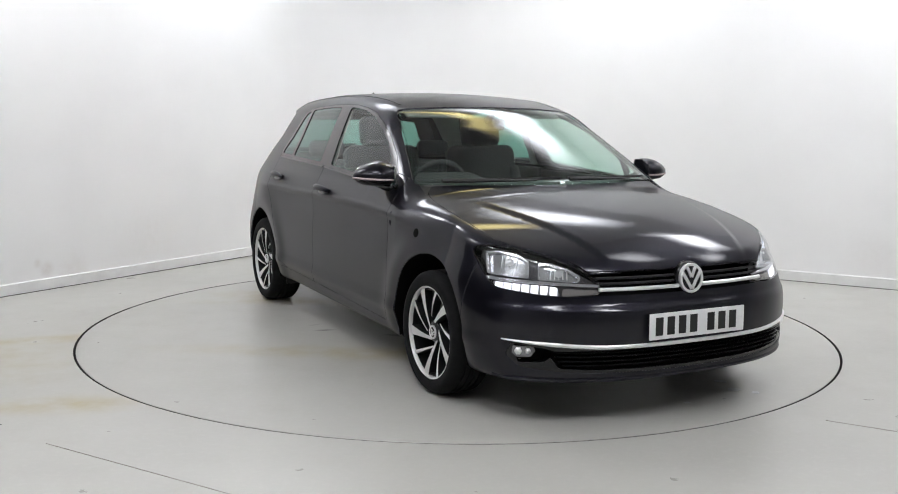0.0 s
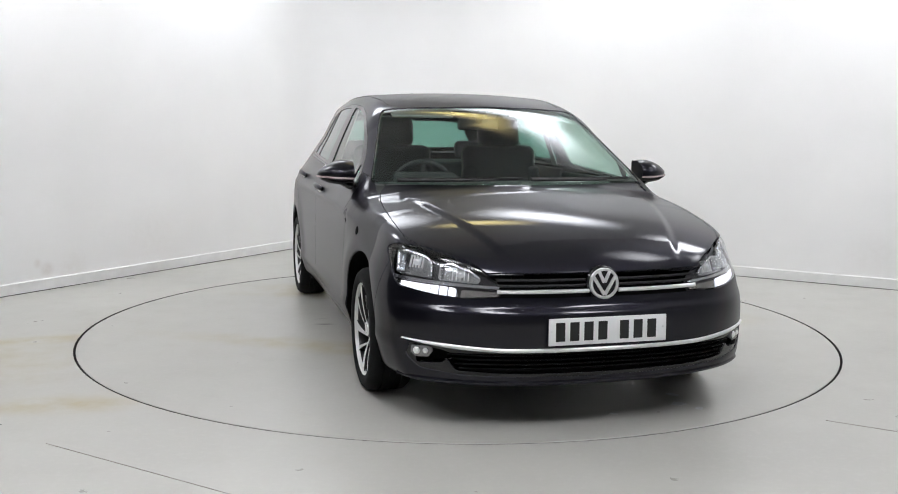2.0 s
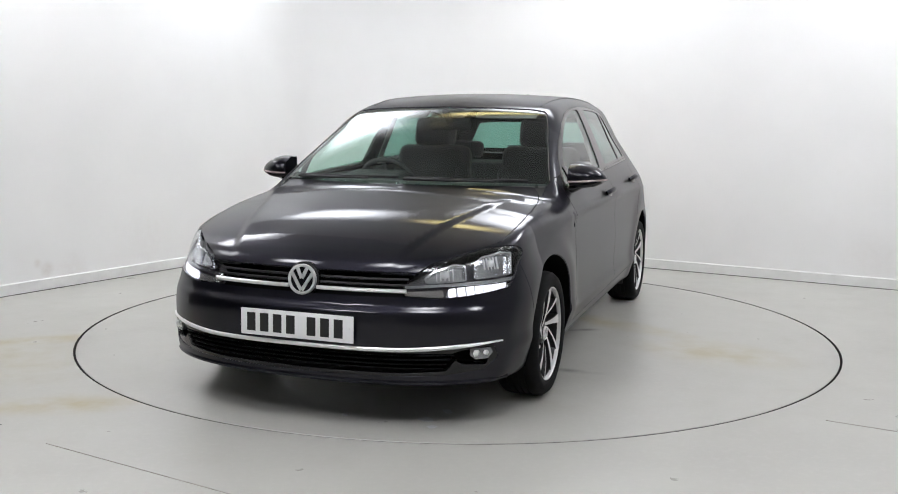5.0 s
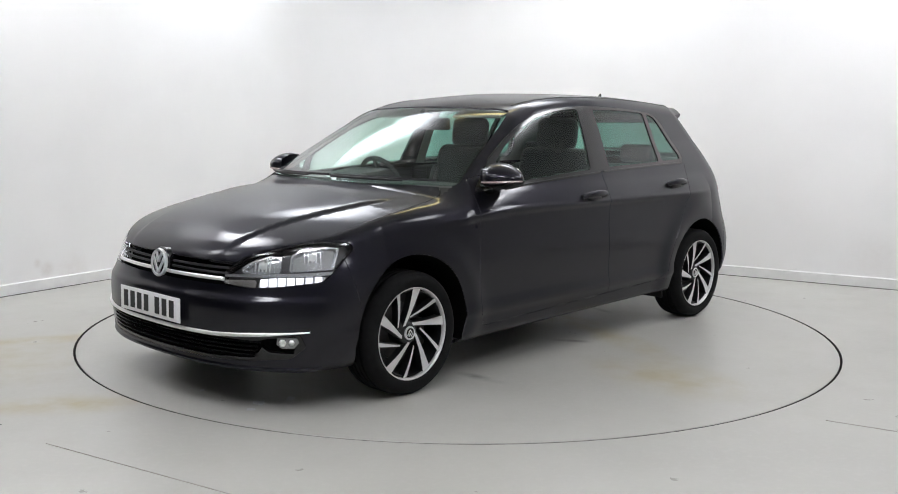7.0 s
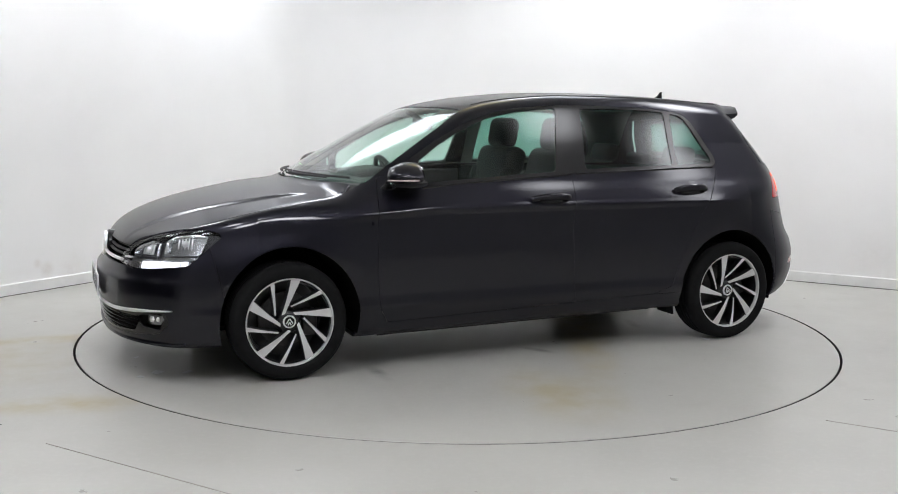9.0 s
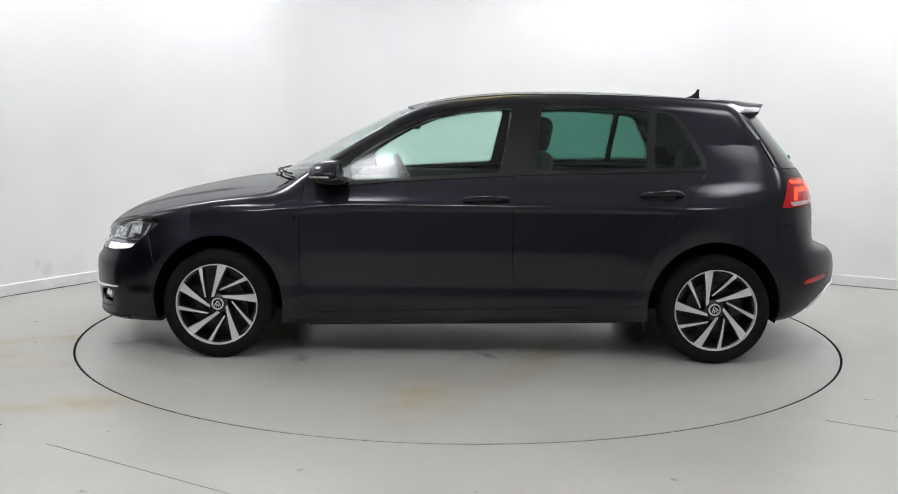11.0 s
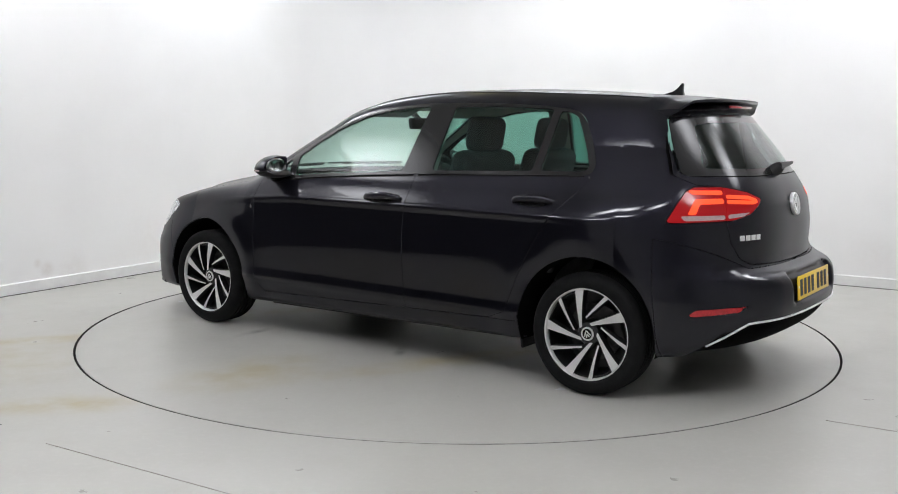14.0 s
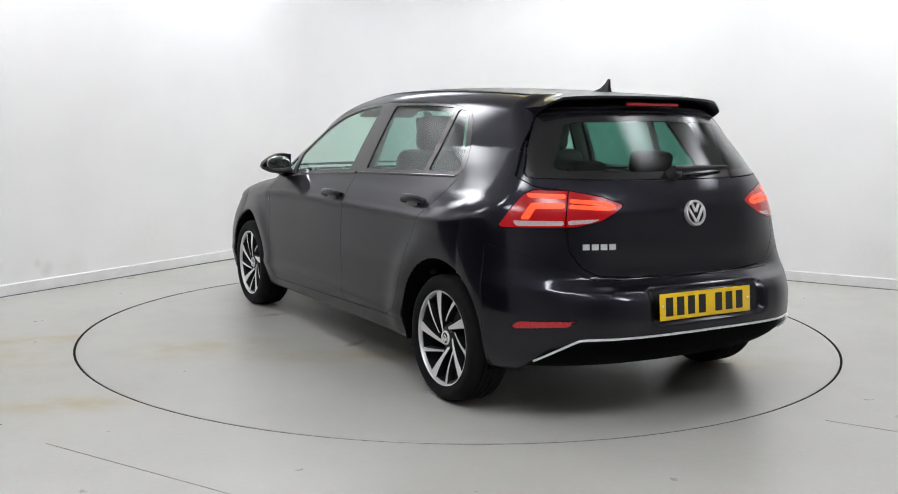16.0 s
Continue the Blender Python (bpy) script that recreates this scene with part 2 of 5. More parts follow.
def bm_lathe(profile, steps=48, m=None, close=False):
    """Turns (radius, height) points about the z axis."""
    bm = bmesh.new()
    rings = []
    for r, h in profile:
        rings.append([bm.verts.new((r * math.cos(2 * math.pi * k / steps), r * math.sin(2 * math.pi * k / steps), h)) for k in range(steps)])
    pairs = list(zip(rings, rings[1:])) + ([(rings[-1], rings[0])] if close else [])
    for a, b in pairs:
        for k in range(steps):
            bm.faces.new((a[k], a[(k + 1) % steps], b[(k + 1) % steps], b[k]))
    if not close:
        for ring in (rings[0], rings[-1]):
            if profile[rings.index(ring)][0] > 1e-6:
                bm.faces.new(ring)
    bmesh.ops.remove_doubles(bm, verts=bm.verts, dist=1e-6)
    if m is not None:
        bmesh.ops.transform(bm, matrix=m, verts=bm.verts)
    return bm


def bm_prism(points, depth, m=None, bevel=0.0):
    """A flat outline in x, y, pulled up along z."""
    bm = bmesh.new()
    vs = [bm.verts.new((x, y, 0)) for x, y in points]
    f = bm.faces.new(vs)
    top = bmesh.ops.extrude_face_region(bm, geom=[f])
    bmesh.ops.translate(bm, vec=(0, 0, depth), verts=[v for v in top["geom"] if isinstance(v, bmesh.types.BMVert)])
    if bevel:
        bmesh.ops.bevel(bm, geom=bm.edges[:], offset=bevel, segments=2, affect="EDGES", profile=0.5)
    if m is not None:
        bmesh.ops.transform(bm, matrix=m, verts=bm.verts)
    return bm


def bm_sweep(points, radius_y, radius_z, sides=10, ups=None):
    """A bar along points; radius_y across, radius_z along the local up; each may be a function of 0..1."""
    bm = bmesh.new()
    n = len(points)
    rings = []
    for i, p in enumerate(points):
        p = Vector(p)
        d = (Vector(points[min(i + 1, n - 1)]) - Vector(points[max(i - 1, 0)])).normalized()
        up = Vector(ups[i]) if ups else Vector((0, 0, 1))
        side = d.cross(up).normalized()
        up = side.cross(d).normalized()
        s = i / (n - 1)
        ry = radius_y(s) if callable(radius_y) else radius_y
        rz = radius_z(s) if callable(radius_z) else radius_z
        rings.append([bm.verts.new(p + side * (ry * math.cos(2 * math.pi * k / sides)) + up * (rz * math.sin(2 * math.pi * k / sides))) for k in range(sides)])
    for a, b in zip(rings, rings[1:]):
        for k in range(sides):
            bm.faces.new((a[k], a[(k + 1) % sides], b[(k + 1) % sides], b[k]))
    bm.faces.new(rings[0])
    bm.faces.new(rings[-1])
    return bm


def thing(name, label, category, bm=None, mat=None, m=None, kind="", group=""):
    ob = new(name, mesh_of(bm, mat) if bm else None)
    if m is not None:
        ob.matrix_world = m
    return tagged(ob, label, category, group, kind)


# ---------------------------------------------------------------- the room
CORNER = Vector((-1.234, 4.173, 0))
TURN = radians(-30.0)
ROOM = Matrix.Translation(CORNER) @ Matrix.Rotation(TURN, 4, "Z")   # x along the rear wall, -y along the side wall
LX, LY, COVE = 9.6, 10.2, 0.75
DISC_R, GAP = 2.221, 0.013


def rounded_wall_path(off):
    """The inner line of the two seen walls, with a rounded corner, off metres in front of it."""
    pts = [(off, -LY)]
    c = COVE
    for k in range(17):
        a = math.pi + (-math.pi / 2) * k / 16
        pts.append((c + (c - off) * math.cos(a), -c + (c - off) * math.sin(a)))
    pts.append((LX, -off))
    return pts


def wall_strip(name, off, thick, z0, z1, mat, label, kind="structure", bevel=0.0):
    bm = bmesh.new()
    inner, outer = rounded_wall_path(off), rounded_wall_path(off - thick)
    quad = []
    for (x, y), (X, Y) in zip(inner, outer):
        b = min(bevel, thick * 0.6)
        f = b / thick
        quad.append([bm.verts.new(p) for p in ((x, y, z0), (x, y, z1 - b), (x + (X - x) * f, y + (Y - y) * f, z1), (X, Y, z1), (X, Y, z0))])
    for a, b in zip(quad, quad[1:]):
        for k in range(5):
            bm.faces.new((a[k], a[(k + 1) % 5], b[(k + 1) % 5], b[k]))
    bm.faces.new(quad[0])
    bm.faces.new(quad[-1])
    return thing(name, label, "", bm, mat, ROOM, kind)


def build_room():
    wall_strip("wall_north", 0.0, 0.15, -0.05, CEILING, M_WALL, "smooth white painted studio wall with a rounded corner")
    wall_strip("baseboard", 0.016, 0.0155, 0.0, 0.085, M_SKIRT, "low white painted skirting board along the studio walls", bevel=0.006)
    wall_strip("trim", 0.019, 0.0185, 0.0, 0.004, M_GAP, "thin dark seam under the skirting board")
    # walls behind the camera and ceiling, unseen: added to tune reflections and bounce light
    thing("wall_east", "unseen grey wall closing the room", "", bm_box(0.15, LY + 0.3, CEILING + 0.05, pose(LX + 0.075, -LY / 2, CEILING / 2 - 0.025)), M_GREYWALL, ROOM, "structure")
    thing("wall_south", "unseen grey wall behind the camera", "", bm_box(LX + 0.3, 0.15, CEILING + 0.05, pose(LX / 2, -LY - 0.075, CEILING / 2 - 0.025)), M_GREYWALL, ROOM, "structure")
    thing("ceiling", "unseen light grey studio ceiling", "", bm_box(LX + 0.3, LY + 0.3, 0.12, pose(LX / 2, -LY / 2, CEILING + 0.06)), M_CEIL, ROOM, "structure")
    # black folded sheet round the corner, standing in for an unseen dark opening
    line = [(0.06, -5.4 - 0.06 * k) for k in range(80)] + [(0.12 + 0.06 * k, -LY + 0.06) for k in range(36)]
    bm = bmesh.new()
    cols = []
    for k, (x, y) in enumerate(line):
        f = 0.028 * math.sin(k * 2.1)
        dx, dy = (f, 0.0) if k < 80 else (0.0, f)
        cols.append([bm.verts.new((x + dx, y + dy, z)) for z in (0.02, 2.45)])
    for a, b in zip(cols, cols[1:]):
        bm.faces.new((a[0], b[0], b[1], a[1]))
    bmesh.ops.solidify(bm, geom=bm.faces[:], thickness=0.006)
    thing("curtain", "black folded sheet standing in for an unseen dark opening", "curtain", bm, M_OPENING, ROOM)
    # floor with the turntable's round opening
    bm = bmesh.new()
    steps = 160
    ring, low, outer = [], [], []
    for k in range(steps):
        a = 2 * math.pi * k / steps
        x, y = (DISC_R + GAP) * math.cos(a), (DISC_R + GAP) * math.sin(a)
        ring.append(bm.verts.new((x, y, 0)))
        low.append(bm.verts.new((x, y, -0.16)))
        outer.append(bm.verts.new((12 * math.cos(a), 12 * math.sin(a), 0)))
    for k in range(steps):
        j = (k + 1) % steps
        bm.faces.new((ring[k], outer[k], outer[j], ring[j]))
        # slot wall in near-black: the gap's shade is put into its colour
        bm.faces.new((low[k], ring[k], ring[j], low[j])).material_index = 1
    thing("floor", "grey painted concrete floor with faint yellow stains", "", bm, [M_FLOOR, M_GAP], None, "structure")
    thing("turntable_pit", "dark slot under the turntable edge", "", bm_lathe([(0.0, -0.17), (2.4, -0.17), (2.4, -0.16), (0.0, -0.16)], 96), M_GAP, None, "structure")
    d = Matrix.Rotation(TURN, 4, "Z")
    for x, y, long in ((-3.6, -1.07, 4.0), (-0.55, -2.89, 2.4), (2.35, -2.30, 1.75)):
        thing("floor_joint", "thin filled joint in the concrete floor", "", bm_box(long, 0.0035, 0.002, d), M_JOINT, pose(x, y, 0.001), "structure")


def light_panel(x, y, sx, sy, mat, turn, label):
    ob = thing("ceiling_light", label, "ceiling light", None, None, pose(x, y, CEILING, 0, 0, turn), group="ceiling lights")
    part("frame", bm_box(sx + 0.06, sy + 0.06, 0.07, pose(0, 0, -0.035), 0.008), M_STEEL, ob)
    part("diffuser", bm_box(sx, sy, 0.02, pose(0, 0, -0.078), 0.004), mat, ob)
    return ob


def build_lights():
    # unseen panels: some sit where reflections point, the rest are added fill
    for x, y, sx, sy in ((-2.55, 0.5, 1.6, 0.9), (2.9, 0.5, 1.9, 1.0), (-2.45, -2.2, 0.9, 0.7), (-0.95, -2.75, 1.0, 0.7), (-2.3, -4.1, 1.9, 1.0), (2.5, -3.8, 1.9, 1.0), (0.1, -4.0, 1.9, 1.0)):
        light_panel(x, y, sx, sy, M_PANEL, -30, "unseen white flat ceiling light panel, switched on")
    # unseen too; the outer two are added as weak fill
    for x, y, sx, sy in ((-3.8, -0.8, 1.9, 1.0), (3.9, -0.8, 1.9, 1.0), (2.3, -1.3, 1.5, 0.9)):
        light_panel(x, y, sx, sy, M_PANEL_DIM, -30, "unseen dimmer white ceiling light panel, switched on")
    # added out of view to brighten the rear walls and the bonnet
    for x, y in ((-1.35, 2.15), (0.95, 1.8)):
        light_panel(x, y, 2.2, 1.15, M_PANEL_SOFT, -30, "added wide soft white ceiling light panel, unseen")
    light_panel(0.15, 1.25, 1.5, 0.5, M_PANEL_WARM, -8, "warm yellow ceiling light panel, switched on")


build_room()
build_lights()


# ---------------------------------------------------------------- the turntable
def build_turntable():
    ob = thing("turntable", "round grey painted turntable disc, scuffed by tyres", "turntable")
    rng = random.Random(4)
    for x, y, r in ((1.33, -1.39, 0.055), (1.31, -1.25, 0.035), (1.42, -1.44, 0.03), (1.05, -1.62, 0.02), (-1.38, 0.95, 0.04), (-1.25, 1.1, 0.05), (0.2, 1.5, 0.03)):
        k = rng.randint(5, 7)
        pts = [(x + r * rng.uniform(0.5, 1.3) * math.cos(2 * math.pi * i / k), y + 0.7 * r * rng.uniform(0.5, 1.3) * math.sin(2 * math.pi * i / k)) for i in range(k)]
        part("paint_flake", bm_prism(pts, 0.0012, pose(0, 0, 0.0002)), M_FLAKE, ob, "curled flake of pale floor paint")
    bm = bm_lathe([(0.0, -0.12), (DISC_R, -0.12), (DISC_R, -0.003), (DISC_R - 0.003, 0.0), (0.0, 0.0)], 160)
    # disc edge and underside near-black as well, to keep the slot looking unlit
    for f in bm.faces:
        if max(v.co.z for v in f.verts) < -0.002:
            f.material_index = 1
    part("disc", bm, [M_DISC, M_GAP], ob)
    return ob


turntable = build_turntable()


# ---------------------------------------------------------------- the car's outer skin, as one smooth shape
def spline(xs, ys):
    """A smooth curve through a few control points."""
    xs, ys = np.array(xs, float), np.array(ys, float)
    h = np.diff(xs)
    d = np.diff(ys) / h
    m = np.zeros(len(xs))
    m[0], m[-1] = d[0], d[-1]
    for i in range(1, len(xs) - 1):
        m[i] = 0 if d[i - 1] * d[i] <= 0 else 3 * (h[i - 1] + h[i]) / ((2 * h[i] + h[i - 1]) / d[i - 1] + (h[i] + 2 * h[i - 1]) / d[i])

    def f(q):
        q = np.asarray(q, float)
        k = np.clip(np.searchsorted(xs, q) - 1, 0, len(xs) - 2)
        s = (q - xs[k]) / h[k]
        inside = np.clip(s, 0, 1)
        a, b = ys[k], ys[k + 1]
        v = (a * (1 + 2 * inside) * (1 - inside) ** 2 + m[k] * h[k] * inside * (1 - inside) ** 2
             + b * inside ** 2 * (3 - 2 * inside) + m[k + 1] * h[k] * inside ** 2 * (inside - 1))
        return v + np.where(s < 0, m[0] * h[0] * s, 0) + np.where(s > 1, m[-1] * h[-1] * (s - 1), 0)
    return f


def smooth_max(a, b, k):
    h = np.maximum(k - np.abs(a - b), 0) / k
    return np.maximum(a, b) + h * h * k / 4


# centreline of bonnet, windscreen and roof
top_line = spline([-2.2, -1.72, -1.56, -1.3, -0.97, -0.63, -0.3, 0.0, 0.2, 0.38, 0.58, 0.80, 1.0, 1.10, 1.16, 1.30, 1.5, 1.7, 1.86, 1.98, 2.08, 2.2],
                  [1.27, 1.354, 1.383, 1.410, 1.430, 1.441, 1.437, 1.413, 1.382, 1.336, 1.244, 1.130, 1.018, 0.960, 0.938, 0.915, 0.878, 0.832, 0.780, 0.722, 0.645, 0.54])
# how far the nose and the tail reach, by height
nose_line = spline([0.10, 0.17, 0.20, 0.25, 0.34, 0.44, 0.485, 0.52, 0.56, 0.645, 0.75, 0.95],
                   [2.00, 2.085, 2.115, 2.125, 2.135, 2.138, 2.135, 2.112, 2.098, 2.070, 2.04, 1.98])
nose_width = spline([0.15, 0.25, 0.40, 0.55, 0.72, 0.90], [0.885, 0.905, 0.905, 0.885, 0.828, 0.79])
tail_line = spline([0.15, 0.20, 0.25, 0.30, 0.38, 0.46, 0.53, 0.575, 0.60, 0.625, 0.66, 0.75, 0.88, 0.95, 1.04, 1.235, 1.34, 1.5],
                   [1.80, 1.90, 2.00, 2.07, 2.115, 2.125, 2.118, 2.09, 2.03, 1.992, 1.985, 1.990, 1.975, 1.945, 1.890, 1.742, 1.655, 1.52])
tail_corner_line = spline([0.15, 0.20, 0.25, 0.30, 0.40, 0.48, 0.56, 0.66, 0.75, 0.88, 0.95, 1.04, 1.235, 1.34, 1.5],
                          [1.80, 1.90, 2.00, 2.05, 2.080, 2.078, 2.055, 2.015, 1.992, 1.968, 1.940, 1.888, 1.742, 1.655, 1.52])
tail_width = spline([0.2, 0.45, 0.575, 0.63, 0.75, 0.90, 1.04, 1.2, 1.34, 1.45], [0.880, 0.893, 0.890, 0.885, 0.872, 0.845, 0.800, 0.735, 0.675, 0.62])
# the side: half width by height, amidships
side_line = spline([0.12, 0.18, 0.215, 0.25, 0.30, 0.345, 0.40, 0.58, 0.72, 0.79, 0.82, 0.845, 0.90, 0.95, 0.985, 1.10, 1.22, 1.34, 1.40, 1.5],
                   [0.76, 0.815, 0.843, 0.856, 0.872, 0.886, 0.880, 0.885, 0.879, 0.878, 0.884, 0.872, 0.842, 0.812, 0.795, 0.742, 0.685, 0.622, 0.583, 0.495])
# plan: how the side draws in towards nose and tail
low_plan = spline([-2.2, -1.9, -1.6, -1.2, -0.6, 0.3, 1.0, 1.4, 1.8, 2.2], [0.045, 0.028, 0.010, 0.0, 0.004, 0.004, 0.0, 0.002, 0.03, 0.08])
high_plan = spline([-2.2, -1.9, -1.6, -1.2, -0.8, -0.3, 0.3, 0.8, 1.2, 1.7, 2.2], [0.17, 0.13, 0.085, 0.045, 0.018, 0.0, 0.006, 0.03, 0.03, 0.06, 0.10])


def crease_drop(x):
    """The side crease runs level along the doors and falls over the front wing."""
    return 0.12 * np.clip((x - 0.55) / 1.1, 0, 1.3) ** 1.5


def hull(x, y, z):
    """Signed measure of the body's outer skin: negative inside."""
    y = np.abs(y)
    # bonnet, screen and roof
    scr = np.clip((x - 0.15) / 0.3, 0, 1) * np.clip((1.35 - x) / 0.3, 0, 1)
    sweep = 0.10 + 0.14 * scr
    crown = 0.075 + 0.02 * np.clip((x - 1.0) / 0.4, 0, 1)
    t = top_line(x + sweep * y * y) - crown * y * y - 0.05 * np.clip(y - 0.45, 0, 1) ** 2
    fold = np.clip((0.655 - 0.25 * np.clip((x - 1.05) / 0.95, 0, 1.2) ** 1.3 - y) / 0.045, 0, 1)
    t = t + 0.009 * fold * fold * (3 - 2 * fold) * np.clip((x - 1.12) / 0.2, 0, 1) * np.clip((2.06 - x) / 0.15, 0, 1)
    slope = np.clip((x - 0.3) / 0.3, 0, 1) * np.clip((1.15 - x) / 0.12, 0, 1)
    top = (z - t) * (1 - 0.12 * slope)
    # nose
    w = nose_width(z) + 0.08 * np.clip((1.45 - x) / 0.5, 0, 1)
    xb = 1.42
    L = nose_line(z) - xb
    p = 2.55
    a, b = y / w, np.maximum(x - xb, 0) / L
    nose = ((a ** p + b ** p) ** (1 / p) - 1) * 0.68
    nose = np.where(x > 0.9, nose, -1)
    # tail
    w = tail_width(z) + 0.08 * np.clip((x + 1.45) / 0.42, 0, 1)
    p, L = 2.55, 0.65
    edge = np.clip((y - 0.42) / 0.36, 0, 1)
    edge = edge * edge * (3 - 2 * edge)
    xb = L - (tail_line(z) * (1 - edge) + tail_corner_line(z) * edge)
    bay = np.clip((0.345 - y) / 0.05, 0, 1) * np.clip((z - 0.435) / 0.03, 0, 1) * np.clip((0.592 - z) / 0.02, 0, 1)
    xb = xb + 0.030 * bay * bay * (3 - 2 * bay)
    a, b = y / w, np.maximum(xb - x, 0) / L
    tail = ((a ** p + b ** p) ** (1 / p) - 1) * 0.60
    tail = np.where(x < -1.0, tail, -1)
    # sides
    u = np.clip((z - 0.80) / 0.35, 0, 1)
    draw = low_plan(x) * (1 - u) + high_plan(x) * u
    zz = z + crease_drop(x) * np.clip((z - 0.35) / 0.4, 0, 1) * np.clip((1.05 - z) / 0.15, 0, 1)
    flare = 0.010 * np.exp(-((np.hypot(x - 1.30, z - 0.30) - 0.40) / 0.07) ** 2) + 0.012 * np.exp(-((np.hypot(x + 1.30, z - 0.31) - 0.41) / 0.08) ** 2)
    hip = 0.015 * np.exp(-((x + 1.35) / 0.35) ** 2 - ((z - 0.80) / 0.10) ** 2)
    side = y - (side_line(zz) - draw + flare + hip)
    side = side * 0.95
    bottom = 0.180 + 0.034 * np.clip((0.9 - x) / 1.9, 0, 1) - z
    d = smooth_max(top, side, 0.07)
    d = smooth_max(d, nose, 0.035)
    d = smooth_max(d, tail, 0.03)
    return smooth_max(d, bottom, 0.03)


def hull_gradient(P):
    e = 4e-4
    g = np.zeros_like(P)
    for k in range(3):
        q, r = P.copy(), P.copy()
        q[:, k] += e
        r[:, k] -= e
        g[:, k] = (hull(*q.T) - hull(*r.T)) / (2 * e)
    return g


def skin_mesh(step=0.0155):
    """An even mesh of the skin (surface nets on a grid, drawn onto the shape)."""
    ny = int(0.98 / step)
    x = np.arange(-2.22, 2.24, step)
    y = (np.arange(-ny, ny + 1) + 0.5) * step
    z = np.arange(0.13, 1.50, step)
    D = hull(x[:, None, None], y[None, :, None], z[None, None, :])
    s = D < 0
    nx, ny, nz = D.shape
    c = np.zeros((nx - 1, ny - 1, nz - 1), np.int8)
    for i in (0, 1):
        for j in (0, 1):
            for k in (0, 1):
                c += s[i:nx - 1 + i, j:ny - 1 + j, k:nz - 1 + k]
    act = (c > 0) & (c < 8)
    I, J, K = np.nonzero(act)
    idx = -np.ones(act.shape, int)
    idx[I, J, K] = np.arange(len(I))
    P = np.stack([x[I] + step / 2, y[J] + step / 2, z[K] + step / 2], 1)
    faces = []
    for ax in range(3):
        lo = [slice(0, n) for n in D.shape]
        hi = [slice(0, n) for n in D.shape]
        lo[ax], hi[ax] = slice(0, D.shape[ax] - 1), slice(1, D.shape[ax])
        a, b = s[tuple(lo)], s[tuple(hi)]
        E = np.argwhere(a != b)
        u, v = [(1, 2), (2, 0), (0, 1)][ax]
        ok = (E[:, u] > 0) & (E[:, v] > 0) & (E[:, u] < act.shape[u]) & (E[:, v] < act.shape[v])
        E = E[ok]
        flip = a[tuple(E.T)]
        q = []
        for du, dv in ((1, 1), (0, 1), (0, 0), (1, 0)):
            C = E.copy()
            C[:, u] -= du
            C[:, v] -= dv
            q.append(idx[tuple(C.T)])
        q = np.stack(q, 1)
        q[~flip] = q[~flip][:, ::-1]
        faces.append(q)
    Q = np.concatenate(faces)
    for _ in range(2):
        d = hull(*P.T)
        g = hull_gradient(P)
        P = P - (d / np.maximum((g * g).sum(1), 0.05))[:, None] * g
    # even out, then draw back onto the shape
    for _ in range(2):
        acc, cnt = np.zeros_like(P), np.zeros(len(P))
        for a in range(4):
            for b in (1, 3):
                np.add.at(acc, Q[:, a], P[Q[:, (a + b) % 4]])
                np.add.at(cnt, Q[:, a], 1)
        P = 0.5 * P + 0.5 * acc / np.maximum(cnt, 1)[:, None]
        for _ in range(2):
            d = hull(*P.T)
            g = hull_gradient(P)
            P = P - (d / np.maximum((g * g).sum(1), 0.05))[:, None] * g
    T = np.concatenate([Q[:, [0, 1, 2]], Q[:, [0, 2, 3]]])
    return P, T


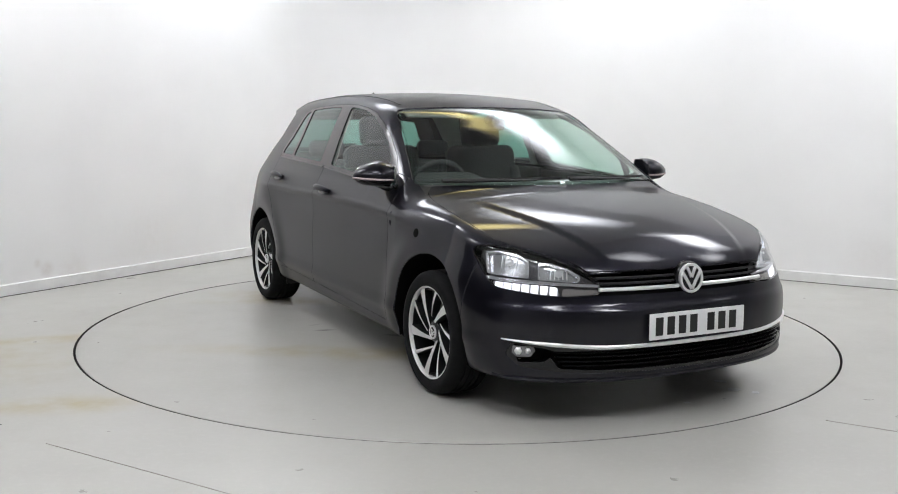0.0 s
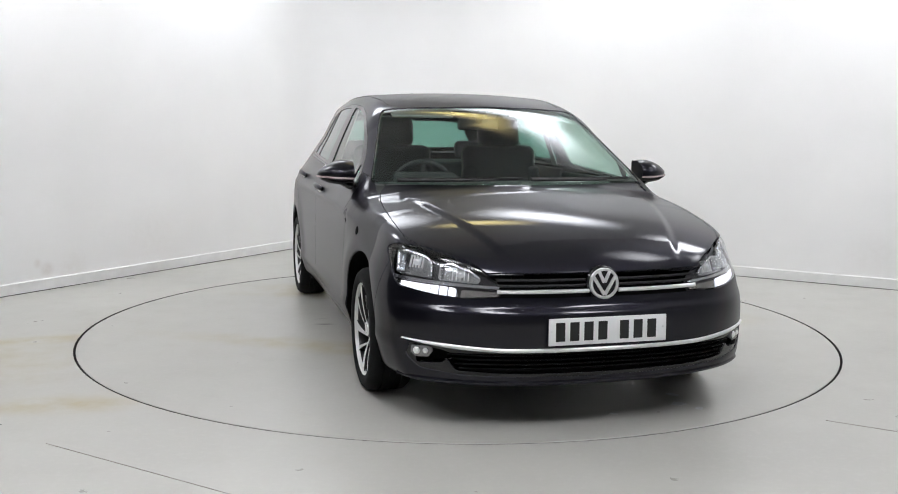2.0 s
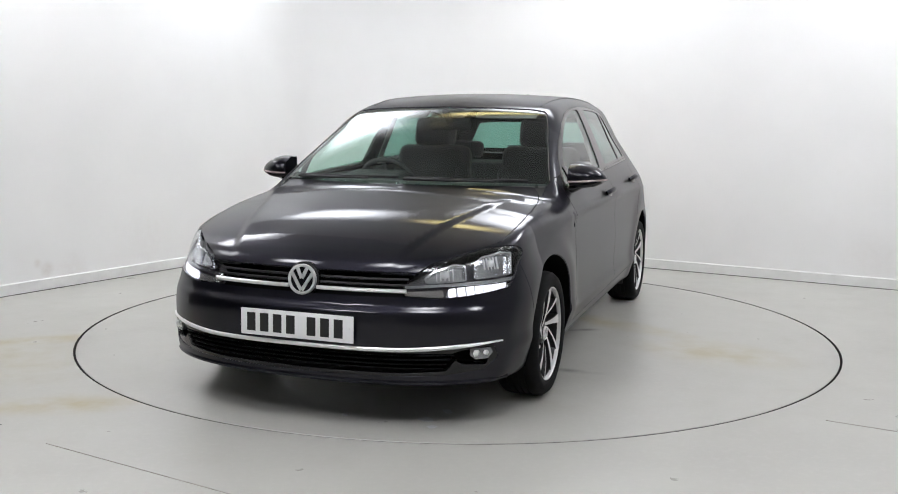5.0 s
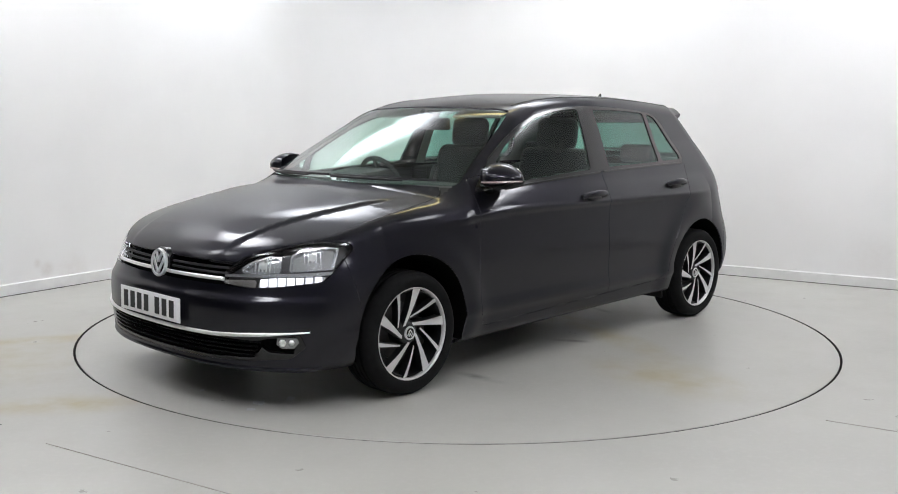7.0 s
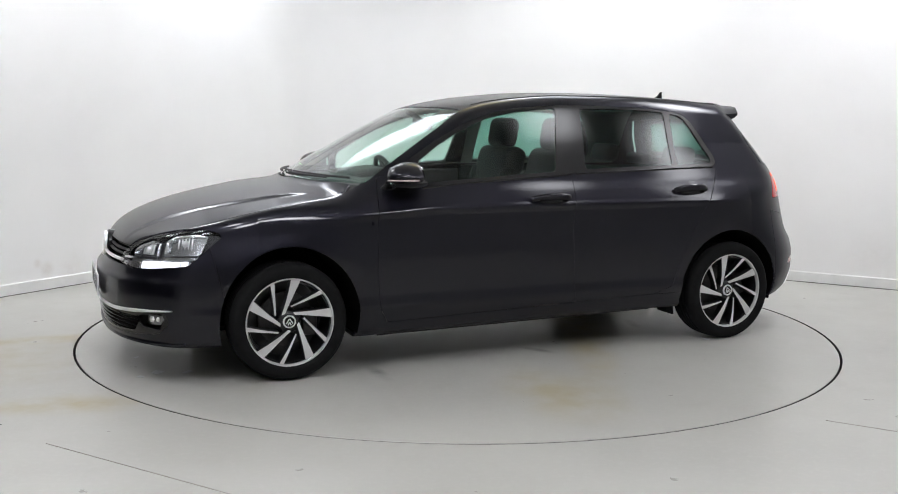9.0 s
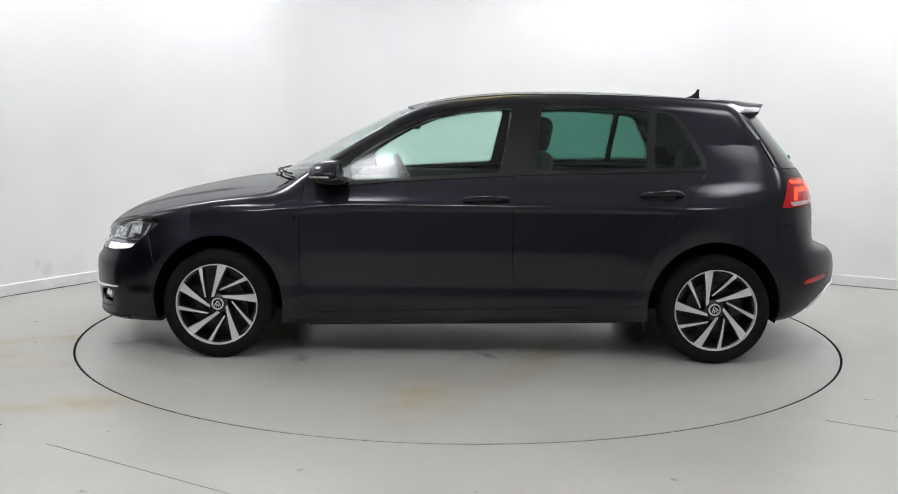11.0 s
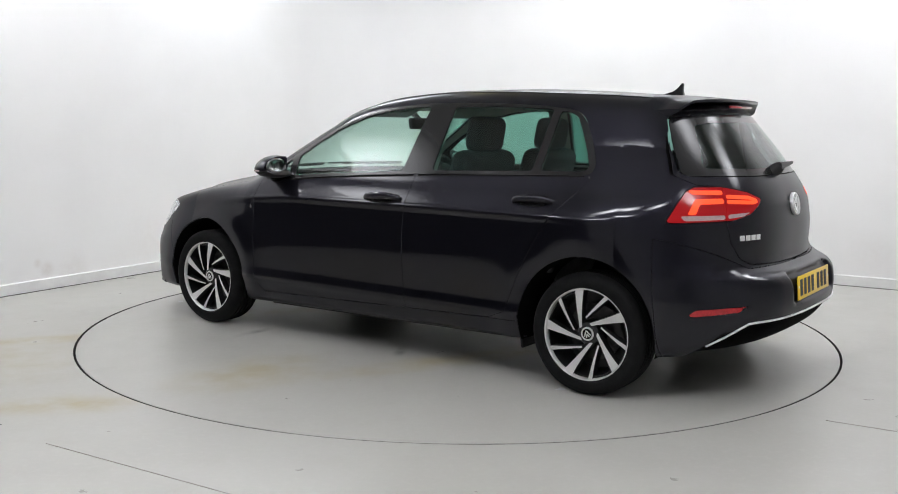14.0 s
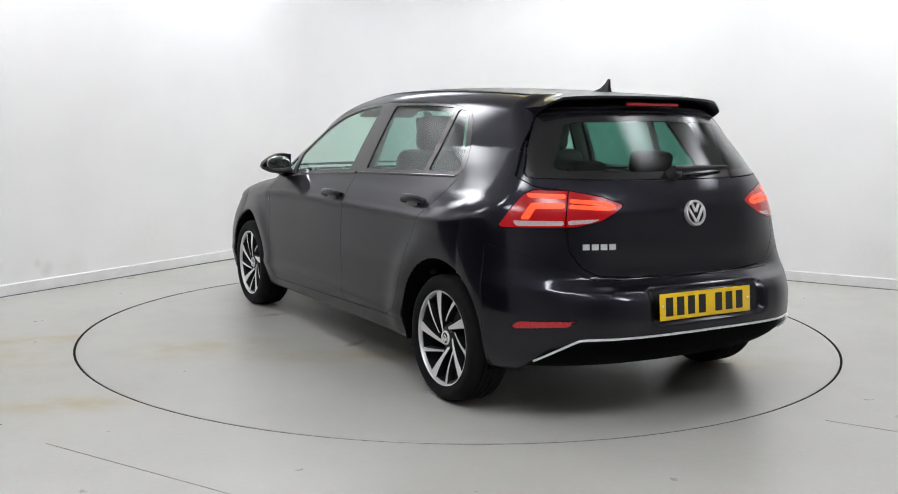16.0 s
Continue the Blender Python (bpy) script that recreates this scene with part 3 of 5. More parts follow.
class Skin:
    """The skin's points and the faces not yet taken by a panel."""

    def __init__(self):
        self.V, self.F = skin_mesh()
        self.solid = []

    def cut(self, F, d):
        """Splits faces along d = 0 and gives those inside (d < 0) and those outside."""
        d = np.where(np.abs(d) < 1e-6, 1e-6, d)
        neg = d[F] < 0
        n = neg.sum(1)
        inside, outside = [F[n == 3]], [F[n == 0]]
        for lone_in in (True, False):
            M = F[n == (1 if lone_in else 2)]
            if not len(M):
                continue
            lone = neg[n == (1 if lone_in else 2)] == lone_in
            k = lone.argmax(1)
            r = np.arange(len(M))
            a, b, c = M[r, k], M[r, (k + 1) % 3], M[r, (k + 2) % 3]
            E = np.concatenate([np.stack([a, b], 1), np.stack([a, c], 1)])
            E.sort(axis=1)
            U, inv = np.unique(E, axis=0, return_inverse=True)
            inv = inv.reshape(-1)
            t = d[U[:, 0]] / (d[U[:, 0]] - d[U[:, 1]])
            t = np.clip(t, 0.002, 0.998)
            base = len(self.V)
            self.V = np.concatenate([self.V, self.V[U[:, 0]] * (1 - t)[:, None] + self.V[U[:, 1]] * t[:, None]])
            p, q = base + inv[:len(M)], base + inv[len(M):]
            one = np.stack([a, p, q], 1)
            two = np.concatenate([np.stack([p, b, c], 1), np.stack([p, c, q], 1)])
            (inside if lone_in else outside).append(one)
            (outside if lone_in else inside).append(two)
        return np.concatenate(inside), np.concatenate(outside)

    def refine(self, F, times=1):
        """Splits each face into four, on the skin."""
        for _ in range(times):
            E = np.sort(np.concatenate([F[:, [0, 1]], F[:, [1, 2]], F[:, [2, 0]]]), axis=1)
            U, inv = np.unique(E, axis=0, return_inverse=True)
            inv = inv.reshape(-1) + len(self.V)
            self.V = np.concatenate([self.V, (self.V[U[:, 0]] + self.V[U[:, 1]]) / 2])
            n = len(F)
            p, q, r = inv[:n], inv[n:2 * n], inv[2 * n:]
            F = np.concatenate([np.stack([F[:, 0], p, r], 1), np.stack([p, F[:, 1], q], 1), np.stack([r, q, F[:, 2]], 1), np.stack([p, q, r], 1)])
        return F

    def take(self, field, gap=0.0022, solid=True, faces=None):
        """Takes the region where field(V) < 0 off the skin, leaving an open joint round it."""
        src = self.F if faces is None else faces
        got, rest = self.cut(src, field(self.V))
        if gap:
            d = field(self.V) + gap
            core, ring = self.cut(got, d)
            d = field(self.V) - gap
            ring2, rest = self.cut(rest, d)
            if solid:
                self.solid += [ring, ring2]
            got = core
        if faces is None:
            self.F = rest
            if solid:
                self.solid.append(got)
            return got
        return got, rest


def panel(skin, name, F, mat, parent, offset=0.0, rim=0.012, label=""):
    """One panel as a mesh: the faces, moved along the skin's normals, with edges turned inwards."""
    used, inv = np.unique(F, return_inverse=True)
    F2 = inv.reshape(-1, 3)
    P = skin.V[used]
    g = hull_gradient(P)
    N = g / np.maximum(np.linalg.norm(g, axis=1), 1e-9)[:, None]
    P = P + N * offset
    verts, norms, tris = P, N, F2
    if rim:
        E = np.concatenate([F2[:, [0, 1]], F2[:, [1, 2]], F2[:, [2, 0]]])
        S = np.sort(E, axis=1)
        U, first, count = np.unique(S, axis=0, return_index=True, return_counts=True)
        B = E[first[count == 1]]
        if len(B):
            out = np.zeros_like(P)
            for a, b in ((0, 1), (1, 0)):
                e = P[B[:, 1]] - P[B[:, 0]]
                o = np.cross(e, N[B[:, a]])
                o /= np.maximum(np.linalg.norm(o, axis=1), 1e-9)[:, None]
                np.add.at(out, B[:, a], o)
            rimv = np.unique(B)
            o = out[rimv] / np.maximum(np.linalg.norm(out[rimv], axis=1), 1e-9)[:, None]
            m = {v: i for i, v in enumerate(rimv)}
            n0, n1 = len(P), len(P) + len(rimv)
            A = P[rimv]
            Bv = P[rimv] - N[rimv] * rim
            verts = np.concatenate([P, A, Bv])
            norms = np.concatenate([N, 0.5 * o + 0.5 * N[rimv], o])
            i0 = np.array([m[v] for v in B[:, 0]])
            i1 = np.array([m[v] for v in B[:, 1]])
            tris = np.concatenate([F2, np.stack([n0 + i1, n0 + i0, n1 + i0], 1), np.stack([n0 + i1, n1 + i0, n1 + i1], 1)])
    me = bpy.data.meshes.new("mesh")
    me.from_pydata(verts.tolist(), [], tris.tolist())
    me.materials.append(mat)
    me.shade_smooth()
    norms = norms / np.maximum(np.linalg.norm(norms, axis=1), 1e-9)[:, None]
    me.normals_split_custom_set_from_vertices(norms.tolist())
    ob = new(name, me)
    ob.parent = parent
    return tagged(ob, label)


def rounded(poly, times=2):
    """Rounds an outline's corners by a small radius."""
    p = [np.array(v, float) for v in poly]
    r = 0.010 * times
    pts = []
    for i, v in enumerate(p):
        a, b = p[i - 1] - v, p[(i + 1) % len(p)] - v
        la, lb = np.linalg.norm(a), np.linalg.norm(b)
        s, e = v + a * min(r / max(la, 1e-9), 0.4), v + b * min(r / max(lb, 1e-9), 0.4)
        if np.dot(a, b) / (la * lb + 1e-12) < -0.94:
            pts.append(v)
        else:
            pts += [(1 - t) ** 2 * s + 2 * t * (1 - t) * v + t * t * e for t in (0, 0.33, 0.67, 1)]
    return np.array(pts)


def outline(a, b, poly, times=2):
    """Signed distance of points (a, b) to a closed outline: negative inside."""
    p = rounded(poly, times) if times else np.array(poly, float)
    near = (a > p[:, 0].min() - 0.06) & (a < p[:, 0].max() + 0.06) & (b > p[:, 1].min() - 0.06) & (b < p[:, 1].max() + 0.06)
    whole = np.full(len(a), 0.06)
    a, b = a[near], b[near]
    q = np.roll(p, -1, axis=0)
    best = np.full(len(a), 1e9)
    inside = np.zeros(len(a), bool)
    for (x0, y0), (x1, y1) in zip(p, q):
        ex, ey = x1 - x0, y1 - y0
        t = np.clip(((a - x0) * ex + (b - y0) * ey) / (ex * ex + ey * ey + 1e-12), 0, 1)
        best = np.minimum(best, (a - x0 - t * ex) ** 2 + (b - y0 - t * ey) ** 2)
        if y0 != y1:
            inside ^= ((y0 > b) != (y1 > b)) & (a < (x1 - x0) * (b - y0) / (y1 - y0) + x0)
    whole[near] = np.minimum(np.where(inside, -1, 1) * np.sqrt(best), 0.06)
    return whole


R2 = math.sqrt(0.5)


def side_field(poly, sign, times=2):
    return lambda V: np.where(V[:, 1] * sign > 0.3, outline(V[:, 0], V[:, 2], poly, times), 0.5)


def nose_corner(poly, sign, times=2):
    return lambda V: np.where((V[:, 1] * sign > 0.2) & (V[:, 0] > 1.3), outline((V[:, 1] * sign - V[:, 0]) * R2, V[:, 2], poly, times), 0.5)


def tail_corner(poly, sign, times=2):
    return lambda V: np.where((V[:, 1] * sign > 0.2) & (V[:, 0] < -1.3), outline((V[:, 1] * sign + V[:, 0]) * R2, V[:, 2], poly, times), 0.5)


def front_field(poly, xmin, times=2):
    return lambda V: np.where(V[:, 0] > xmin, outline(V[:, 1], V[:, 2], poly, times), 0.5)


def rear_field(poly, xmax, times=2):
    return lambda V: np.where(V[:, 0] < xmax, outline(V[:, 1], V[:, 2], poly, times), 0.5)


def both(*fields):
    return lambda V: np.max([f(V) for f in fields], axis=0)


def meet(origin, way):
    """Where a ray from outside first meets the skin, and the skin's normal there."""
    o, w = np.array(origin, float), np.array(way, float)
    s = np.arange(0.2, 2.6, 0.02)
    P = o + s[:, None] * w
    d = hull(*P.T)
    i = int(np.argmax(d < 0))
    lo, hi = s[max(i - 1, 0)], s[i]
    for _ in range(4):
        s = np.linspace(lo, hi, 17)
        P = o + s[:, None] * w
        i = max(int(np.argmax(hull(*P.T) < 0)), 1)
        lo, hi = s[i - 1], s[i]
    p = o + hi * w
    g = hull_gradient(p[None])[0]
    return Vector(p), Vector(g / np.linalg.norm(g))


def at_front(y, z):
    return meet((2.8, y, z), (-1, 0, 0))


def at_rear(y, z):
    return meet((-2.8, y, z), (1, 0, 0))


def at_side(x, z, sign):
    return meet((x, 1.4 * sign, z), (0, -sign, 0))


def at_top(x, y):
    return meet((x, y, 2.0), (0, 0, -1))


def mirror_pts(poly):
    return list(poly) + [(-y, z) for y, z in reversed(poly)]


# ---------------------------------------------------------------- outlines of the panels
DLO = [(0.845, 0.915), (0.79, 0.962), (0.644, 1.074), (0.486, 1.168), (0.322, 1.251), (0.163, 1.305), (0.004, 1.334), (-0.156, 1.350), (-0.30, 1.356), (-0.47, 1.358),
       (-0.77, 1.350), (-0.92, 1.342), (-1.066, 1.326), (-1.124, 1.310), (-1.165, 1.269), (-1.221, 1.176), (-1.262, 1.093), (-1.274, 1.05), (-1.255, 1.018),
       (-0.957, 1.010), (-0.37, 0.992), (-0.154, 0.980), (0.10, 0.966), (0.42, 0.945), (0.67, 0.922)]
QUARTER_LIGHT = [(0.795, 0.938), (0.665, 1.038), (0.650, 0.945)]
FRONT_GLASS = [(0.615, 1.055), (0.50, 1.133), (0.366, 1.208), (0.187, 1.280), (0.007, 1.318), (-0.15, 1.334), (-0.245, 1.338), (-0.172, 0.998), (0.10, 0.982), (0.42, 0.961), (0.605, 0.946)]
REAR_GLASS = [(-0.40, 1.338), (-0.62, 1.340), (-0.80, 1.335), (-0.978, 1.325), (-0.948, 1.026), (-0.36, 1.008)]
REAR_QUARTER = [(-1.018, 1.320), (-1.08, 1.308), (-1.115, 1.290), (-1.155, 1.225), (-1.205, 1.13), (-1.240, 1.06), (-1.232, 1.034), (-0.988, 1.028)]
FRONT_DOOR = [(0.84, 0.98), (0.858, 0.90), (0.874, 0.73), (0.872, 0.50), (0.862, 0.33), (0.815, 0.254), (-0.262, 0.288), (-0.248, 0.44), (-0.238, 0.69), (-0.268, 1.00), (-0.268, 1.1), (0.6, 1.02)]
REAR_DOOR = [(-0.27, 1.05), (-0.268, 1.00), (-0.238, 0.69), (-0.248, 0.44), (-0.262, 0.288), (-0.78, 0.304), (-0.885, 0.35), (-0.945, 0.50), (-1.03, 0.68), (-1.117, 0.816), (-1.216, 0.935), (-1.262, 1.005), (-1.20, 1.05)]
SCREEN = [(0, 1.343), (0.30, 1.338), (0.50, 1.329), (0.570, 1.318), (0.60, 1.27), (0.742, 0.962), (0.735, 0.948), (0.4, 0.948)]
BACK_GLASS = [(0, 1.312), (0.40, 1.305), (0.535, 1.292), (0.60, 1.19), (0.676, 1.045), (0.665, 1.028), (0.3, 1.022)]
BACK_CLEAR = [(0, 1.272), (0.36, 1.266), (0.455, 1.255), (0.52, 1.15), (0.575, 1.075), (0.56, 1.062), (0.3, 1.056)]
HEADLAMP = [(-1.150, 0.558), (-1.138, 0.606), (-1.054, 0.662), (-0.905, 0.711), (-0.769, 0.738), (-0.658, 0.742), (-0.597, 0.732), (-0.571, 0.711), (-0.605, 0.673), (-0.664, 0.603), (-0.698, 0.577), (-0.898, 0.556), (-1.025, 0.548)]
TAILLAMP = [(-0.604, 0.824), (-0.660, 0.905), (-0.708, 0.962), (-0.750, 0.981), (-0.890, 0.981), (-1.028, 0.956), (-1.118, 0.922), (-1.090, 0.893), (-1.034, 0.857), (-0.934, 0.833)]
TAIL_SPLIT = -0.893
REFLECTOR = [(-0.672, 0.418), (-0.722, 0.453), (-0.970, 0.466), (-0.925, 0.438)]
INTAKE = [(0, 0.330), (0.48, 0.328), (0.660, 0.324), (0.610, 0.252), (0.45, 0.243), (0, 0.240)]
LOWER_FACE = [(0, 0.338), (0.44, 0.336), (0.60, 0.342), (0.77, 0.358), (0.785, 0.300), (0.74, 0.252), (0.60, 0.236), (0.40, 0.230), (0, 0.226)]
FOG_BAY = [(-0.800, 0.350), (-0.930, 0.336), (-0.985, 0.322), (-0.930, 0.278), (-0.820, 0.272)]


ARCHES = ((1.306, 0.295, 0.343, 0.362), (-1.304, 0.300, 0.349, 0.352))   # middle and half sizes of the wheel openings


def car_parts(car):
    skin = Skin()
    out = {}
    # wheel openings
    for cx, cz, rx, rz in ARCHES:
        for sign in (1, -1):
            skin.take(lambda V: np.where(V[:, 1] * sign > 0.42, (np.hypot((V[:, 0] - cx) / rx, (V[:, 2] - cz) / rz) - 1) * rx, 0.5), gap=0, solid=False)
    # glass
    screen = skin.take(front_field(mirror_pts(SCREEN), 0.1), gap=0.003, solid=False)
    panel(skin, "windscreen", screen, M_SCREEN, car, -0.003, 0.005, "clear green-tinted windscreen").visible_shadow = False
    back = skin.take(rear_field(mirror_pts(BACK_GLASS), -1.3), gap=0.003, solid=False)
    clear, frit = skin.take(rear_field(mirror_pts(BACK_CLEAR), -1.3), gap=0, faces=back)
    hatch_glass = panel(skin, "rear_window", clear, M_PRIVACY, car, -0.003, 0.0, "dark tinted rear window")
    hatch_glass.visible_shadow = False
    panel(skin, "black_border", frit, M_BLACK_GLOSS, hatch_glass, -0.003, 0.006)
    for sign in (1, -1):
        dlo = skin.take(side_field(DLO, sign), gap=0.001, solid=False)
        for name, poly, mat, label in (("quarter_light", QUARTER_LIGHT, M_GLASS, ""), ("front_side_window", FRONT_GLASS, M_GLASS, "light green-tinted side window"),
                                       ("rear_side_window", REAR_GLASS, M_PRIVACY, "dark privacy-tinted side window"), ("rear_quarter_window", REAR_QUARTER, M_PRIVACY, "dark privacy-tinted quarter window")):
            pane, dlo = skin.take(side_field(poly, sign), gap=0.0008, faces=dlo)
            panel(skin, name, pane, mat, car, -0.004, 0.005, label).visible_shadow = False
        panel(skin, "window_surround", dlo, M_BLACK_GLOSS, car, 0.0005, 0.014, "gloss black window surround")
    # lamps
    for sign in (1, -1):
        hl = skin.take(nose_corner(HEADLAMP, sign), gap=0.0025, solid=False)
        out["head", sign] = skin.refine(hl, 2)
        tl = skin.take(tail_corner(TAILLAMP, sign, 1), gap=0.002, solid=False)
        out["tail", sign] = skin.refine(tl, 2)
        rf = skin.take(tail_corner(REFLECTOR, sign, 1), gap=0.0015)
        panel(skin, "rear_reflector", rf, M_REDDARK, car, -0.001, 0.006, "long red rear reflector")
        fog = skin.take(nose_corner(FOG_BAY, sign, 1), gap=0.0015, solid=False)
        out["fog", sign] = fog
    # grille and intake
    out["grille"] = skin.take(both(front_field([(-0.445, 0.5545), (0.445, 0.5545), (0.463, 0.64), (0.3, 0.643), (0, 0.6445), (-0.3, 0.643), (-0.463, 0.64)], 1.6, 0)), gap=0.002, solid=False)
    out["intake"] = skin.take(front_field(mirror_pts(INTAKE), 1.6, 1), gap=0.001, solid=False)
    face = skin.take(front_field(mirror_pts(LOWER_FACE), 1.6, 1), gap=0.001)
    panel(skin, "lower_grille_surround", face, M_BLACK_GLOSS, car, -0.003, 0.012, "black lower bumper grille surround")
    # bonnet
    bon = [(2.4, 0.0), (2.4, 0.47), (2.06, 0.47), (1.985, 0.50), (1.89, 0.612), (1.78, 0.703), (1.70, 0.742), (1.60, 0.752), (1.456, 0.757), (1.281, 0.755), (1.12, 0.742), (0.99, 0.715), (0.955, 0.68), (0.99, 0.60), (1.085, 0.35), (1.125, 0.0)]
    bon = bon + [(x, -y) for x, y in reversed(bon)]
    bonnet = skin.take(lambda V: np.maximum(np.where((V[:, 0] > 0.5) & (V[:, 2] > 0.5), outline(V[:, 0], V[:, 1], bon, 1), 0.5), 0.647 - V[:, 2]), gap=0.0025)
    panel(skin, "bonnet", bonnet, M_PAINT, car, 0, 0.014, "dark black-pearl bonnet")
    for sign in (1, -1):
        scut = skin.take(lambda V: np.where((V[:, 0] > 0.80) & (V[:, 2] > 0.90) & (np.abs(V[:, 1]) < 0.74) & (V[:, 1] * sign > 0), np.maximum(V[:, 2] - 0.962, V[:, 0] - 1.25), 0.5), gap=0)
        panel(skin, "scuttle_panel", scut, M_BLACK, car, -0.012, 0.0, "black plastic scuttle under the windscreen")
    # doors, wings, bumpers, hatch
    for sign in (1, -1):
        fd = skin.take(side_field(FRONT_DOOR, sign, 1), gap=0.0017)
        out["front_door", sign] = panel(skin, "front_door", fd, M_PAINT, car, 0, 0.016)
        rd = skin.take(side_field(REAR_DOOR, sign, 1), gap=0.0017)
        out["rear_door", sign] = panel(skin, "rear_door", rd, M_PAINT, car, 0, 0.016)
    nose = skin.take(lambda V: np.where(V[:, 2] < 0.70, 1.625 + 0.22 * np.maximum(V[:, 2] - 0.42, -0.2) - V[:, 0], 0.5), gap=0.0018)
    out["front_bumper"] = panel(skin, "front_bumper", nose, M_PAINT, car, 0, 0.02)
    for sign in (1, -1):
        wing = skin.take(lambda V: np.where((V[:, 1] * sign > 0.3), np.maximum(0.80 - V[:, 0], V[:, 2] - 0.935), 0.5), gap=0)
        panel(skin, "front_wing", wing, M_PAINT, car, 0, 0.014)
    hatch_poly = mirror_pts([(0, 1.335), (0.50, 1.318), (0.60, 1.20), (0.70, 1.03), (0.66, 0.99), (0.585, 0.985), (0.60, 0.83), (0.595, 0.735), (0.545, 0.662), (0.47, 0.630), (0.3, 0.622), (0, 0.619)])
    hatch = skin.take(rear_field(hatch_poly, -1.35, 1), gap=0.0025)
    out["tailgate"] = panel(skin, "tailgate", hatch, M_PAINT, car, 0, 0.018)
    diff = skin.take(rear_field(mirror_pts([(0, 0.398), (0.42, 0.392), (0.63, 0.370), (0.70, 0.342), (0.735, 0.29), (0.76, 0.18), (0.4, 0.10), (0, 0.10)]), -1.55, 1), gap=0.0015)
    panel(skin, "rear_diffuser", diff, M_SHADOW, car, -0.022, 0.0, "matt black lower rear apron")
    tail = skin.take(lambda V: np.where(V[:, 0] < -1.2, np.maximum(V[:, 0] + 1.66 - 0.10 * (V[:, 2] - 0.3), V[:, 2] - (0.615 + 0.42 * np.clip(np.abs(V[:, 1]) - 0.50, 0, 0.5))), 0.5), gap=0.0018)
    out["rear_bumper"] = panel(skin, "rear_bumper", tail, M_PAINT, car, 0, 0.02)
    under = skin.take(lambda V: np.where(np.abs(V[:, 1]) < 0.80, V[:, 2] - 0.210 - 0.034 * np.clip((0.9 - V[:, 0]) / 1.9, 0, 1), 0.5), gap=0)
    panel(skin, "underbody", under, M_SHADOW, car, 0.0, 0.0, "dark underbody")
    for sign in (1, -1):
        sill = skin.take(side_field([(1.1, 0.10), (1.1, 0.243), (-1.1, 0.312), (-1.1, 0.10)], sign, 0), gap=0.0015)
        panel(skin, "side_sill", sill, M_PAINT, car, 0.0, 0.014)
    skin.solid.append(skin.F)
    out["body"] = panel(skin, "body_shell", skin.F, M_PAINT, car, 0, 0.012, "dark body shell with roof, pillars and rear quarters")
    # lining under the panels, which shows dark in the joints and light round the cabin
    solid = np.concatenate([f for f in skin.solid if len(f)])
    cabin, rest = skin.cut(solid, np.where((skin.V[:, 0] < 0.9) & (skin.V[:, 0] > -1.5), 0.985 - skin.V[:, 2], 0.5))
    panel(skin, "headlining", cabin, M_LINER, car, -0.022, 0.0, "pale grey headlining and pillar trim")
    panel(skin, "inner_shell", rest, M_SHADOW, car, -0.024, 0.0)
    return skin, out


def place(part_ob, parent):
    part_ob.parent = parent
    return part_ob


